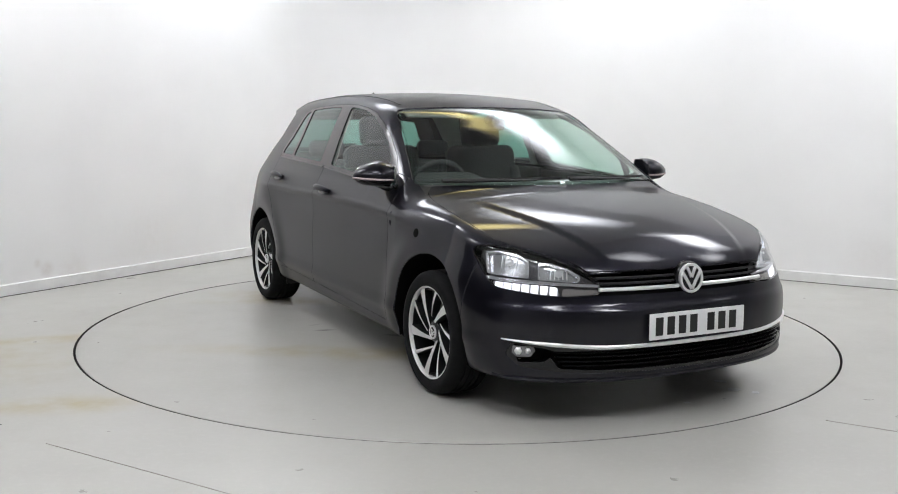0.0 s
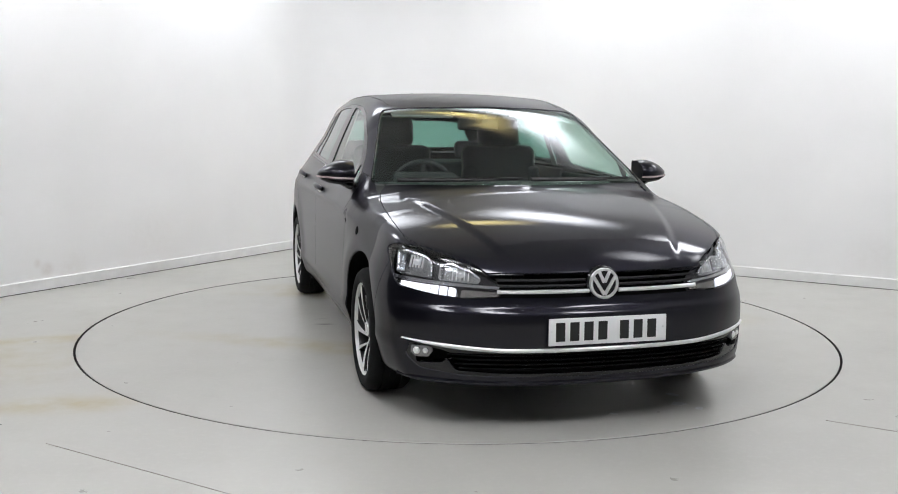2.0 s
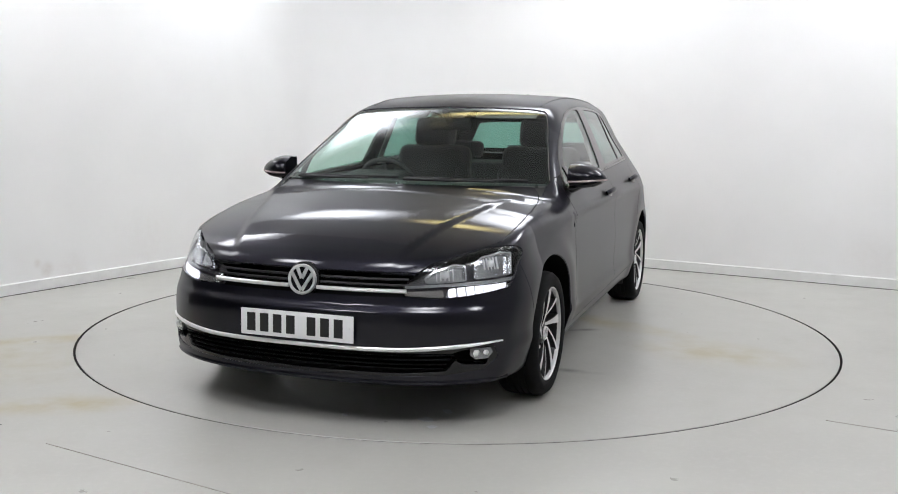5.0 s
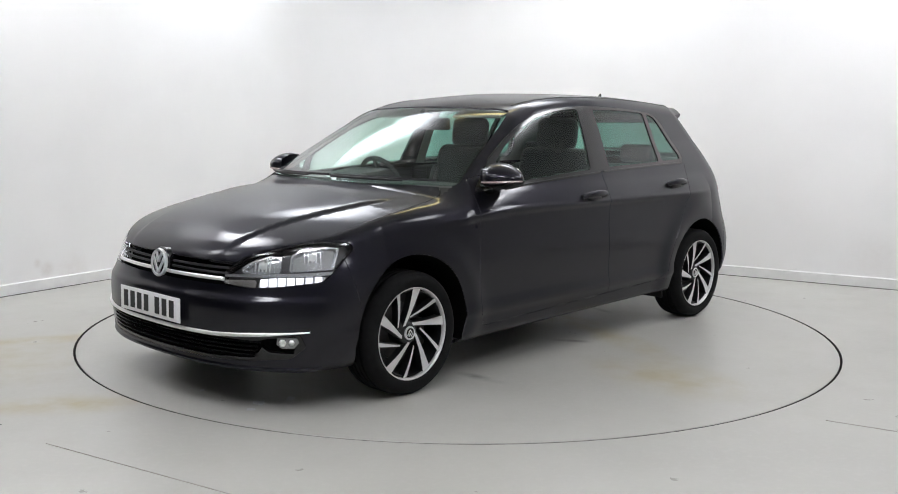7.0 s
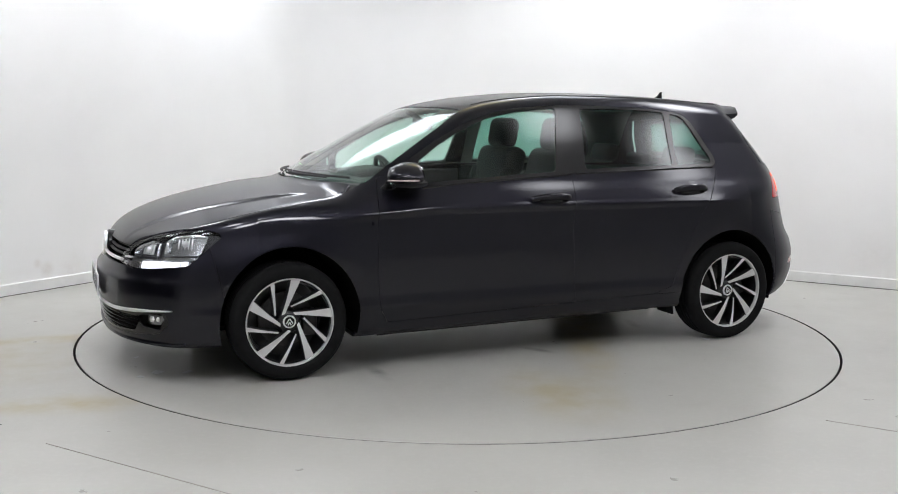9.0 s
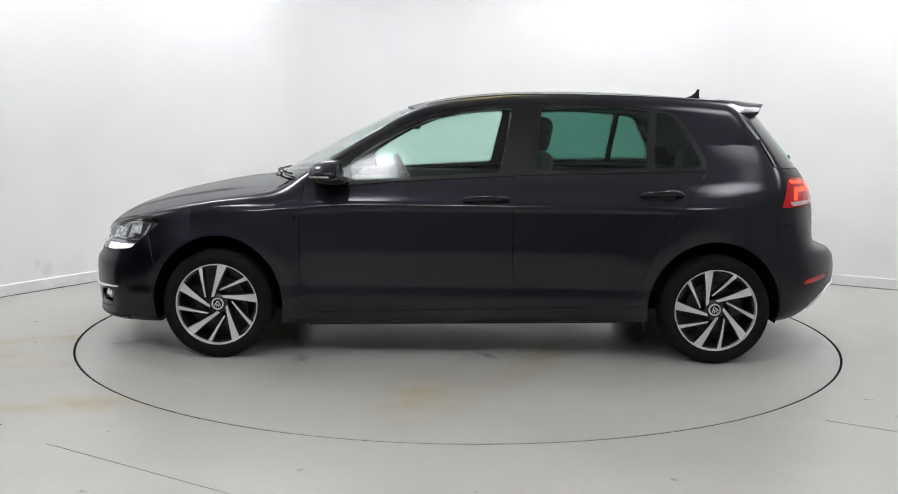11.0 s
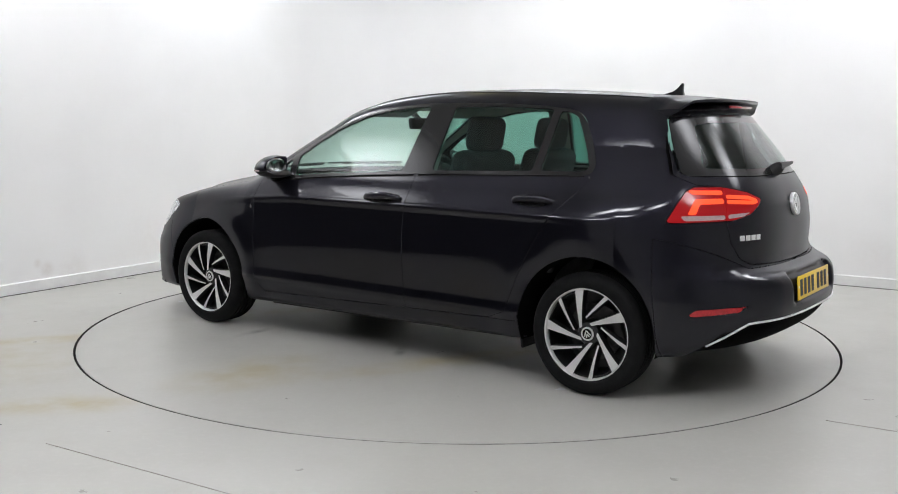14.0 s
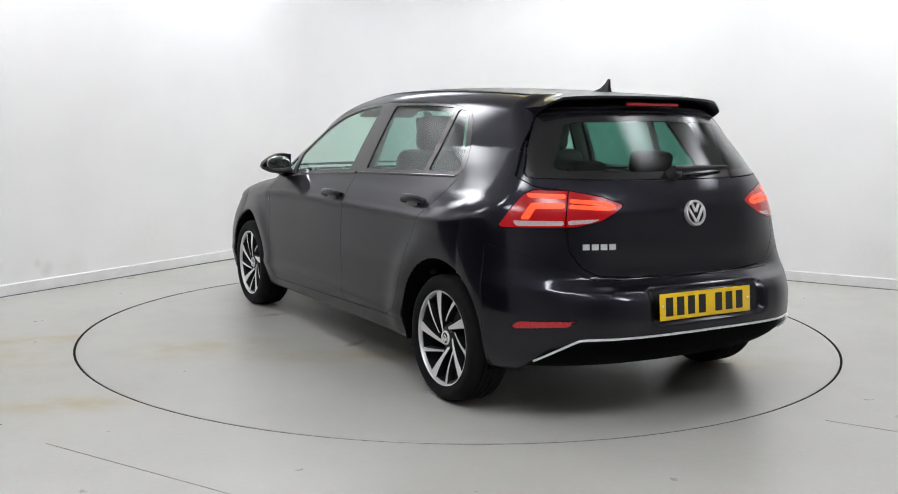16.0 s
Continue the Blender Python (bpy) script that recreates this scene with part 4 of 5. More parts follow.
def lamp_details(skin, out, car):
    for sign in (1, -1):
        # headlamp: dark bowl, reflectors, running-light strip, clear lens
        hl = out["head", sign]
        lamp = panel(skin, "headlight", hl, M_LENS, car, -0.001, 0.004, "clear headlight with its running light on")
        lamp.visible_shadow = False
        panel(skin, "bowl", hl, M_LAMPDARK, lamp, -0.055, 0.0)
        drl, rest = skin.take(nose_corner([(-0.680, 0.600), (-0.700, 0.574), (-0.898, 0.556), (-0.985, 0.550), (-0.968, 0.588), (-0.90, 0.594)], sign, 1), gap=0.0, faces=hl)
        bar = panel(skin, "running_light", drl, M_REFLECTOR, lamp, -0.020, 0.015, "lit white running-light strip")
        for k in range(7):
            a = -0.700 - 0.040 * k
            cell, _ = skin.take(nose_corner([(a, 0.56), (a - 0.031, 0.54), (a - 0.031, 0.605), (a, 0.61)], sign, 0), gap=0.0, faces=drl)
            if len(cell):
                panel(skin, "light_cell", cell, M_DRL, bar, -0.013, 0.006, "glowing white cell")
        amb, rest = skin.take(nose_corner([(-0.992, 0.551), (-1.140, 0.560), (-1.138, 0.576), (-0.992, 0.584)], sign, 1), gap=0.0, faces=rest)
        panel(skin, "indicator", amb, M_CLEARIND, lamp, -0.016, 0.02, "clear indicator")
        strip, rest = skin.take(nose_corner([(-0.655, 0.606), (-0.90, 0.600), (-1.135, 0.588), (-1.135, 0.598), (-0.90, 0.611), (-0.650, 0.620)], sign, 0), gap=0.0, faces=rest)
        panel(skin, "trim_strip", strip, M_REFLECTOR, lamp, -0.012, 0.03)
        for name, poly, inner in (("main_beam_box", [(-0.650, 0.630), (-0.630, 0.715), (-0.70, 0.728), (-0.800, 0.716), (-0.838, 0.690), (-0.845, 0.622)], 0.014),
                                  ("dipped_beam_box", [(-0.885, 0.617), (-0.880, 0.682), (-0.93, 0.690), (-1.020, 0.658), (-1.060, 0.630), (-1.055, 0.608)], 0.011)):
            frame, _ = skin.take(nose_corner(poly, sign, 1), gap=0.0, faces=rest)
            f = nose_corner(poly, sign, 1)
            core, edge = skin.cut(frame, f(skin.V) + inner * 0.55)
            panel(skin, name, edge, M_REFLECTOR, lamp, -0.018, 0.03)
            panel(skin, "reflector", core, M_REFLECTOR, lamp, -0.040, 0.0)
            c = np.mean(np.array(poly), axis=0)
            s, z = c
            # bulb shield in the middle of the reflector
            o = np.array([-s * R2 + 1.6, sign * (s * R2 + 1.6), z])
            p, n = meet(o, (-R2, -sign * R2, 0))
            q = p - n * 0.042
            m = Matrix.Translation(q) @ n.to_track_quat("Z", "Y").to_matrix().to_4x4()
            for k in range(-2, 3):
                part("rib", bm_box(0.0045, 0.052, 0.008, m @ pose(0.017 * k, 0, 0.002), 0.001), M_CHROME, lamp)
            part("bulb_shield", bm_lathe([(0.0, 0.016), (0.006, 0.015), (0.016, 0.006), (0.018, 0.0), (0.0, -0.004)], 20, m), M_CHROME, lamp)
        # fog bay
        fog = out["fog", sign]
        bay = panel(skin, "fog_lamp_bay", fog, M_SHADOW, car, -0.040, 0.0, "black fog lamp recess")
        o = np.array([0.842 * R2 + 1.6, sign * (-0.842 * R2 + 1.6), 0.318])
        p, n = meet(o, (-R2, -sign * R2, 0))
        n2 = Vector((0.80, sign * 0.6, 0.0)).normalized()
        m = Matrix.Translation(p - n * 0.024) @ n2.to_track_quat("Z", "Y").to_matrix().to_4x4()
        lampf = part("fog_lamp", bm_prism([(-0.046, 0.024), (0.040, 0.024), (0.050, 0.004), (0.028, -0.022), (-0.026, -0.024), (-0.050, -0.006)], 0.02, m, 0.003), M_FOG, bay, "clear faceted fog lamp")
        for fx, fy, fr in ((-0.022, 0.002, 0.017), (0.018, 0.004, 0.013)):
            part("facet", bm_lathe([(0.0, 0.009), (fr * 0.55, 0.007), (fr, 0.0), (0.0, -0.002)], 6, m @ pose(fx, fy, 0.021)), M_CHROME, lampf)
        # tail lamp
        tl = out["tail", sign]
        panel(skin, "lamp_backing", tl, M_SHADOW, car, -0.030, -0.028)
        outer, _ = skin.cut(tl, TAIL_SPLIT + 0.003 - (skin.V[:, 1] * sign + skin.V[:, 0]) * R2)
        inner, _ = skin.cut(tl, (skin.V[:, 1] * sign + skin.V[:, 0]) * R2 - TAIL_SPLIT + 0.003)
        edge = tail_corner(TAILLAMP, sign)
        for name, F, lo, hi in (("tail_light", outer, -0.87, -0.60), ("tailgate_light", inner, -1.12, -0.915)):
            body = panel(skin, name, F, M_RED, car, 0.001, 0.012, "red tail light, lit")
            if name == "tail_light":
                bars = [[(-0.735, 0.949), (-0.885, 0.946), (-0.885, 0.964), (-0.720, 0.966)],
                        [(-0.705, 0.862), (-0.742, 0.862), (-0.765, 0.906), (-0.885, 0.908), (-0.885, 0.930), (-0.745, 0.928)]]
                white = [(-0.690, 0.834), (-0.885, 0.840), (-0.885, 0.858), (-0.672, 0.855)]
            else:
                bars = [[(-0.902, 0.946), (-1.030, 0.938), (-1.085, 0.920), (-1.080, 0.908), (-1.030, 0.922), (-0.902, 0.930)],
                        [(-0.902, 0.908), (-1.055, 0.900), (-1.085, 0.906), (-1.080, 0.922), (-1.050, 0.916), (-0.902, 0.924)]]
                white = [(-0.902, 0.842), (-0.990, 0.850), (-1.030, 0.866), (-0.902, 0.860)]
            for b in bars:
                got, _ = skin.take(tail_corner(b, sign, 1), gap=0.0, faces=F)
                if len(got):
                    panel(skin, "light_bar", got, M_GLOW, body, 0.0025, 0.004, "glowing orange-red light bar")
            got, _ = skin.take(tail_corner(white, sign, 1), gap=0.0, faces=F)
            if len(got):
                panel(skin, "reversing_light", got, M_WHITELENS, body, 0.0025, 0.004, "pale reversing lens")


def badge(name, parent, p, n, r, label):
    """A chromed ring round a dark disc with plain bars."""
    up = Vector((0, 0, 1))
    zq = n.normalized()
    xq = up.cross(zq).normalized()
    yq = zq.cross(xq)
    m = Matrix.Translation(p) @ Matrix((xq, yq, zq)).transposed().to_4x4()
    b = part(name, bm_lathe([(0.0, -0.01), (r * 0.98, -0.01), (r * 0.98, 0.002), (0.0, 0.003)], 48, m), M_BLACK_GLOSS, parent, label)
    part("ring", bm_lathe([(r * 0.80, 0.002), (r * 0.82, 0.007), (r * 0.97, 0.008), (r, 0.004), (r, -0.008), (r * 0.80, -0.008)], 48, m, close=True), M_SATIN, b)

    def bar(x0, y0, x1, y1):
        a, c = Vector((x0, y0, 0)) * r, Vector((x1, y1, 0)) * r
        d = c - a
        mm = m @ Matrix.Translation((a + c) / 2 + Vector((0, 0, 0.004))) @ Matrix.Rotation(math.atan2(d.y, d.x), 4, "Z")
        part("bar", bm_box(d.length, r * 0.22, 0.006, mm, 0.001), M_SATIN, b)
    for s in (1, -1):
        bar(s * 0.36, 0.76, s * 0.02, 0.06)
        bar(s * 0.76, 0.44, s * 0.02, -0.72)
    return b


def number_plate(name, parent, m, mat, label):
    """A plate with plain dark bars for its characters; x across, y up, z outwards."""
    pl = part(name, bm_box(0.52, 0.111, 0.006, m, 0.0025), mat, parent, label)
    x = -0.232
    for k in range(7):
        if k == 4:
            x += 0.034
        part("character_bar", bm_box(0.040, 0.077, 0.001, m @ pose(x + 0.022, 0, 0.0033)), M_INK, pl)
        x += 0.0615
    for s in (1, -1):
        part("screw", bm_lathe([(0.0, 0.002), (0.004, 0.0015), (0.005, 0.0), (0.0, 0.0)], 12, m @ pose(s * 0.245, 0.005, 0.003)), M_SATIN, pl)
    return pl


def trim_details(skin, out, car):
    fb = out["front_bumper"]
    # upper grille
    g = panel(skin, "grille", out["grille"], M_SHADOW, car, -0.040, 0.0, "black slatted upper grille")
    for z, rz, mat, name in ((0.626, 0.006, M_BLACK, "slat"), (0.602, 0.006, M_BLACK, "slat"), (0.576, 0.0085, M_CHROME, "chrome_strip")):
        for s0, s1 in ((-0.445, -0.066), (0.066, 0.445)):
            pts = []
            for k in range(15):
                y = s0 + (s1 - s0) * k / 14
                p, n = at_front(y, z)
                pts.append(p + n * (0.001 if mat is M_CHROME else -0.018))
            part(name, bm_sweep(pts, 0.008, rz, 8), mat, g)
    p, n = at_front(0, 0.605)
    part("badge_seat", bm_lathe([(0.0, -0.05), (0.072, -0.05), (0.072, 0.0), (0.066, 0.006), (0.0, 0.006)], 40, Matrix.Translation(p) @ Vector((1, 0, 0.10)).to_track_quat("Z", "Y").to_matrix().to_4x4()), M_BLACK_GLOSS, g)
    badge("front_badge", car, p + Vector((0.012, 0, 0)), Vector((1, 0, 0.10)), 0.064, "round silver front emblem")
    # lower intake
    it = panel(skin, "lower_intake", out["intake"], M_SHADOW, car, -0.060, 0.0, "black lower air intake")
    for z in (0.318, 0.299, 0.280, 0.261):
        pts = []
        w = 0.635 - (0.31 - z) * 0.7
        for k in range(21):
            y = -w + 2 * w * k / 20
            p, n = at_front(y, z)
            pts.append(p - n * 0.016)
        part("slat", bm_sweep(pts, 0.016, 0.0045, 8), M_BLACK_GLOSS, it)
    pts, ups = [], []
    for k in range(41):
        y = -0.795 + 1.59 * k / 40
        z = 0.343 + 0.024 * max(0, (abs(y) - 0.42) / 0.37) ** 1.3
        p, n = at_front(y, z)
        pts.append(p + n * 0.003)
    part("chrome_strip", bm_sweep(pts, 0.007, lambda s: 0.0085 * min(1, 8 * min(s, 1 - s) + 0.35), 10), M_CHROME, fb, "bright chrome strip across the bumper")
    # splitter lip
    pts = []
    for k in range(41):
        y = -0.80 + 1.6 * k / 40
        p, n = at_front(y, 0.203)
        pts.append(p - n * 0.004)
    part("lip", bm_sweep(pts, 0.012, lambda s: 0.012, 8), M_PAINT, fb)
    # front plate
    p, n = at_front(0, 0.422)
    m = Matrix.Translation(p + Vector((0.012, 0, 0))) @ Matrix(((0, 0, 1), (1, 0, 0), (0, 1, 0))).to_4x4() @ pose(0, 0, 0, -1, 0, 0)
    plate = number_plate("front_number_plate", car, m, M_PLATE, "white front number plate with dark bars")
    # rear plate in its bay
    p, n = at_rear(0.03, 0.512)
    m = Matrix.Translation(p + Vector((-0.010, 0, 0))) @ Matrix(((0, 0, -1), (-1, 0, 0), (0, 1, 0))).to_4x4() @ pose(0, 0, 0, -5, 0, 0)
    number_plate("rear_number_plate", car, m, M_PLATEY, "yellow rear number plate with dark bars")
    # chrome line round the rear apron
    pts = []
    for k in range(49):
        y = -0.73 + 1.46 * k / 48
        a = abs(y)
        z = 0.402 - 0.014 * (a / 0.6) ** 2 - 0.105 * max(0, (a - 0.60) / 0.14) ** 1.25
        p, n = at_rear(y, z)
        pts.append(p + n * 0.002)
    part("rear_chrome_strip", bm_sweep(pts, 0.005, 0.0052, 8), M_CHROME, out["rear_bumper"], "thin chrome strip over the apron")
    # tailgate: emblem, name bars, glass joint, wiper
    tg = out["tailgate"]
    p, n = at_rear(0, 0.879)
    badge("rear_badge", car, p + n * 0.010, n, 0.056, "round silver rear emblem")
    for k in range(4):
        y = 0.530 - k * 0.036
        p, n = at_rear(y, 0.753)
        xq = Vector((0, 0, 1)).cross(n).normalized()
        m = Matrix.Translation(p + n * 0.002) @ Matrix((xq, n.cross(xq), n)).transposed().to_4x4()
        part("name_bar", bm_box(0.029, 0.024, 0.004, m, 0.001), M_CHROME, tg)
    p, n = at_rear(0.05, 1.040)
    wip = part("rear_wiper", bm_lathe([(0.0, 0.045), (0.022, 0.042), (0.030, 0.025), (0.032, -0.01), (0.0, -0.01)], 24, Matrix.Translation(p) @ n.to_track_quat("Z", "Y").to_matrix().to_4x4()), M_BLACK, car, "black rear wiper")
    pts = []
    for k in range(13):
        y = 0.07 - 0.36 * k / 12
        q, n = at_rear(y, 1.043 + 0.015 * k / 12)
        pts.append(q + n * (0.038 - 0.016 * k / 12))
    part("arm", bm_sweep(pts, lambda s: 0.014 - 0.008 * s, lambda s: 0.019 - 0.013 * s, 10), M_BLACK, wip)
    # front wipers
    for y0, y1, z0, z1 in ((0.64, 0.04, 0.962, 0.968), (0.0, -0.62, 0.968, 0.962)):
        pts, pts2 = [], []
        for k in range(17):
            y = y0 + (y1 - y0) * k / 16
            q, n = at_front(y, z0 + (z1 - z0) * k / 16)
            pts.append(q + n * 0.010)
            q, n = at_front(y, z0 + (z1 - z0) * k / 16 - 0.010)
            pts2.append(q + n * 0.014)
        w = part("wiper", bm_sweep(pts, 0.004, 0.006, 8), M_BLACK, car, "black windscreen wiper")
        part("arm", bm_sweep(pts2[4:], lambda s: 0.005 + 0.004 * s, lambda s: 0.005 + 0.004 * s, 8), M_BLACK, w)
    # spoiler
    bm = bmesh.new()
    rows = []
    ny, nx = 28, 10
    for layer in (0, 1):
        grid = []
        for i in range(ny + 1):
            v = -1 + 2 * i / ny
            line = []
            for j in range(nx + 1):
                u = j / nx
                y = v * (0.555 - 0.03 * u)
                x0, x1 = -1.44, -1.705 + 0.115 * abs(v) ** 2.6
                x = x0 + (x1 - x0) * u
                q, n = at_top(max(x, -1.60 + 0.12 * abs(v) ** 2.6), y)
                z = q.z + (0.006 if x > -1.55 else 0.006) - 0.12 * max(0, -1.60 + 0.12 * abs(v) ** 2.6 - x)
                z += 0.010 * u - 0.016 * max(0, abs(v) - 0.86) / 0.14 * (0.4 + 0.6 * u)
                if layer:
                    z -= 0.004 + 0.030 * math.sin(math.pi * min(1, u * 0.93))
                line.append(bm.verts.new((x, y, z)))
            grid.append(line)
        rows.append(grid)
    for layer in (0, 1):
        for i in range(ny):
            for j in range(nx):
                bm.faces.new((rows[layer][i][j], rows[layer][i + 1][j], rows[layer][i + 1][j + 1], rows[layer][i][j + 1]))
    for i in range(ny):
        for j in (0, nx):
            bm.faces.new((rows[0][i][j], rows[0][i + 1][j], rows[1][i + 1][j], rows[1][i][j]))
    for j in range(nx):
        for i in (0, ny):
            bm.faces.new((rows[0][i][j], rows[0][i][j + 1], rows[1][i][j + 1], rows[1][i][j]))
    sp = part("roof_spoiler", bm, M_PAINT, car, "dark roof spoiler over the rear window")
    part("brake_light", bm_box(0.012, 0.30, 0.012, pose(-1.694, 0, 1.343), 0.003), M_REDDARK, sp, "dark red high brake light")
    # roof joint strips
    for sign in (1, -1):
        pts = []
        for k in range(29):
            x = 0.22 - 1.66 * k / 28
            q, n = at_top(x, sign * (0.535 - 0.03 * ((x + 0.4) / 0.8) ** 2))
            pts.append(q + n * 0.0005)
        part("roof_strip", bm_sweep(pts, 0.006, 0.003, 8), M_BLACK, car)
    # aerial
    q, n = at_top(-1.335, 0)
    bm = bmesh.new()
    fin = [(0.075, 0.0, 0.012), (0.03, 0.014, 0.013), (-0.005, 0.024, 0.011), (-0.030, 0.043, 0.007), (-0.047, 0.066, 0.003), (-0.058, 0.064, 0.003), (-0.056, 0.03, 0.008), (-0.060, 0.0, 0.013)]
    a = [bm.verts.new((x, w, z)) for x, z, w in fin]
    b = [bm.verts.new((x, -w, z)) for x, z, w in fin]
    bm.faces.new(a)
    bm.faces.new(b)
    for k in range(len(fin)):
        bm.faces.new((a[k], a[(k + 1) % len(fin)], b[(k + 1) % len(fin)], b[k]))
    bmesh.ops.translate(bm, vec=q - Vector((0, 0, 0.006)), verts=bm.verts)
    part("roof_aerial", bm, M_BLACK_GLOSS, car, "black shark-fin roof aerial")


def door_details(out, car):
    for sign in (1, -1):
        # door mirrors
        bm = bmesh.new()
        bmesh.ops.create_uvsphere(bm, u_segments=32, v_segments=20, radius=1.0)
        for v in bm.verts:
            x, y, z = v.co
            x = x if x > 0 else max(x, -0.32) * 0.9
            y = max(y, -0.62)
            full = math.sqrt(max(0.0, 1 - min(y, 0) ** 2)) if y > -0.62 else 0.78
            taper = 1 - 0.42 * ((y + 0.62) / 1.62) ** 1.6
            k = 1.0 if y > -0.6 else 1.18
            v.co = (0.120 * x * (1 - 0.25 * max(0, y)) * k, 0.112 * y, z * (0.076 if z > 0 else 0.048) * taper * k - 0.004 * y)
        m = pose(0.70, sign * 0.880, 0.985) @ Matrix.Diagonal((1, sign, 1, 1))
        bmesh.ops.transform(bm, matrix=m, verts=bm.verts)
        mir = part("door_mirror", bm, M_PAINT, car, "dark door mirror housing")
        bm = bmesh.new()
        bmesh.ops.create_uvsphere(bm, u_segments=24, v_segments=12, radius=1.0)
        bmesh.ops.scale(bm, vec=(0.004, 0.080, 0.046), verts=bm.verts)
        bmesh.ops.transform(bm, matrix=pose(0.664, sign * 0.888, 0.994), verts=bm.verts)
        part("mirror_glass", bm, M_MIRROR, mir)
        part("foot", bm_sweep([(0.735, sign * 0.795, 0.915), (0.730, sign * 0.825, 0.925), (0.722, sign * 0.850, 0.938), (0.715, sign * 0.875, 0.950)], lambda s: 0.048 - 0.008 * s, lambda s: 0.022, 14), M_BLACK_GLOSS, mir)
        pts = [(0.70 + 0.116 * math.cos(a) * (1 - 0.25 * max(0, math.sin(a))), sign * (0.880 + 0.113 * math.sin(a)), 0.966 + 0.006 * math.sin(a)) for a in [radians(-35 + 125 * k / 16) for k in range(17)]]
        part("indicator_strip", bm_sweep(pts, 0.0045, 0.0050, 8), M_WHITELENS, mir, "pale indicator strip")
        part("lower_shell", bm_sweep([(0.70, sign * 0.815, 0.953), (0.70, sign * 0.87, 0.944), (0.70, sign * 0.93, 0.950), (0.70, sign * 0.972, 0.966)], lambda s: 0.085 - 0.035 * s * s, lambda s: 0.020 - 0.008 * s, 14), M_BLACK, mir)
        # handles
        for key, x0, x1, z0, z1 in (("front_door", 0.015, -0.215, 0.852, 0.858), ("rear_door", -0.905, -1.122, 0.883, 0.886)):
            pts, cup = [], []
            for k in range(17):
                u = k / 16
                p, n = at_side(x0 + (x1 - x0) * u, z0 + (z1 - z0) * u, sign)
                pts.append(p + n * (0.006 + 0.028 * math.sin(math.pi * u) ** 0.5))
                cup.append(p - n * 0.004)
            h = part("door_handle", bm_sweep(pts, lambda s: 0.010 + 0.003 * math.sin(math.pi * s), lambda s: 0.013 + 0.006 * math.sin(math.pi * s), 12), M_PAINT, out[key, sign])
            bm = bmesh.new()
            bmesh.ops.create_uvsphere(bm, u_segments=24, v_segments=12, radius=1.0)
            bmesh.ops.scale(bm, vec=(0.075, 0.010, 0.030), verts=bm.verts)
            p, n = at_side((x0 + x1) / 2, (z0 + z1) / 2 - 0.012, sign)
            bmesh.ops.transform(bm, matrix=Matrix.Translation(p - n * 0.004), verts=bm.verts)
            part("handle_cup", bm, M_BLACK_GLOSS, out[key, sign])
        # waist strips
        for key, xa, xb in (("front_door", 0.62, -0.255), ("rear_door", -0.285, -1.235)):
            pts = []
            for k in range(25):
                x = xa + (xb - xa) * k / 24
                z = np.interp(x, [-1.25, -0.957, -0.37, -0.154, 0.10, 0.42, 0.67], [1.015, 1.008, 0.990, 0.978, 0.964, 0.943, 0.920]) - 0.004
                p, n = at_side(x, float(z), sign)
                pts.append(p + n * 0.001)
            part("waist_strip", bm_sweep(pts, 0.004, 0.0065, 8), M_BLACK_GLOSS, out[key, sign])
    # round dark cap on one front wing
    p, n = at_side(1.17, 0.738, -1)
    part("wing_marker", bm_lathe([(0.0, 0.003), (0.019, 0.0025), (0.022, 0.0), (0.0, -0.002)], 24, Matrix.Translation(p) @ n.to_track_quat("Z", "Y").to_matrix().to_4x4()), M_SHADOW, car, "round black cap on the front wing")


# ---------------------------------------------------------------- wheels
def spoke(phi, r0, r1, turn, w0, w1, h0, h1):
    """One flat blade of the wheel from the hub (r0) to the rim (r1), swept by turn degrees; bright face, black flanks."""
    bm = bmesh.new()
    a = Vector((r0 * math.cos(radians(phi + turn)), r0 * math.sin(radians(phi + turn)), 0))
    b = Vector((r1 * math.cos(radians(phi)), r1 * math.sin(radians(phi)), 0))
    d = (b - a).normalized()
    s = Vector((-d.y, d.x, 0))
    rows = []
    for k in range(7):
        u = k / 6
        c = a.lerp(b, u)
        w = w0 + (w1 - w0) * u ** 1.5
        h = h0 + (h1 - h0) * u + 0.006 * math.sin(math.pi * u)
        rows.append([bm.verts.new(c + s * w + Vector((0, 0, h))), bm.verts.new(c - s * w + Vector((0, 0, h))),
                     bm.verts.new(c - s * (w + 0.004) + Vector((0, 0, h - 0.035))), bm.verts.new(c + s * (w + 0.004) + Vector((0, 0, h - 0.035)))])
    for p, q in zip(rows, rows[1:]):
        for k in range(4):
            f = bm.faces.new((p[k], p[(k + 1) % 4], q[(k + 1) % 4], q[k]))
            f.material_index = 0 if k == 0 else 1
    for r in (rows[0], rows[-1]):
        bm.faces.new(r).material_index = 1
    return bm


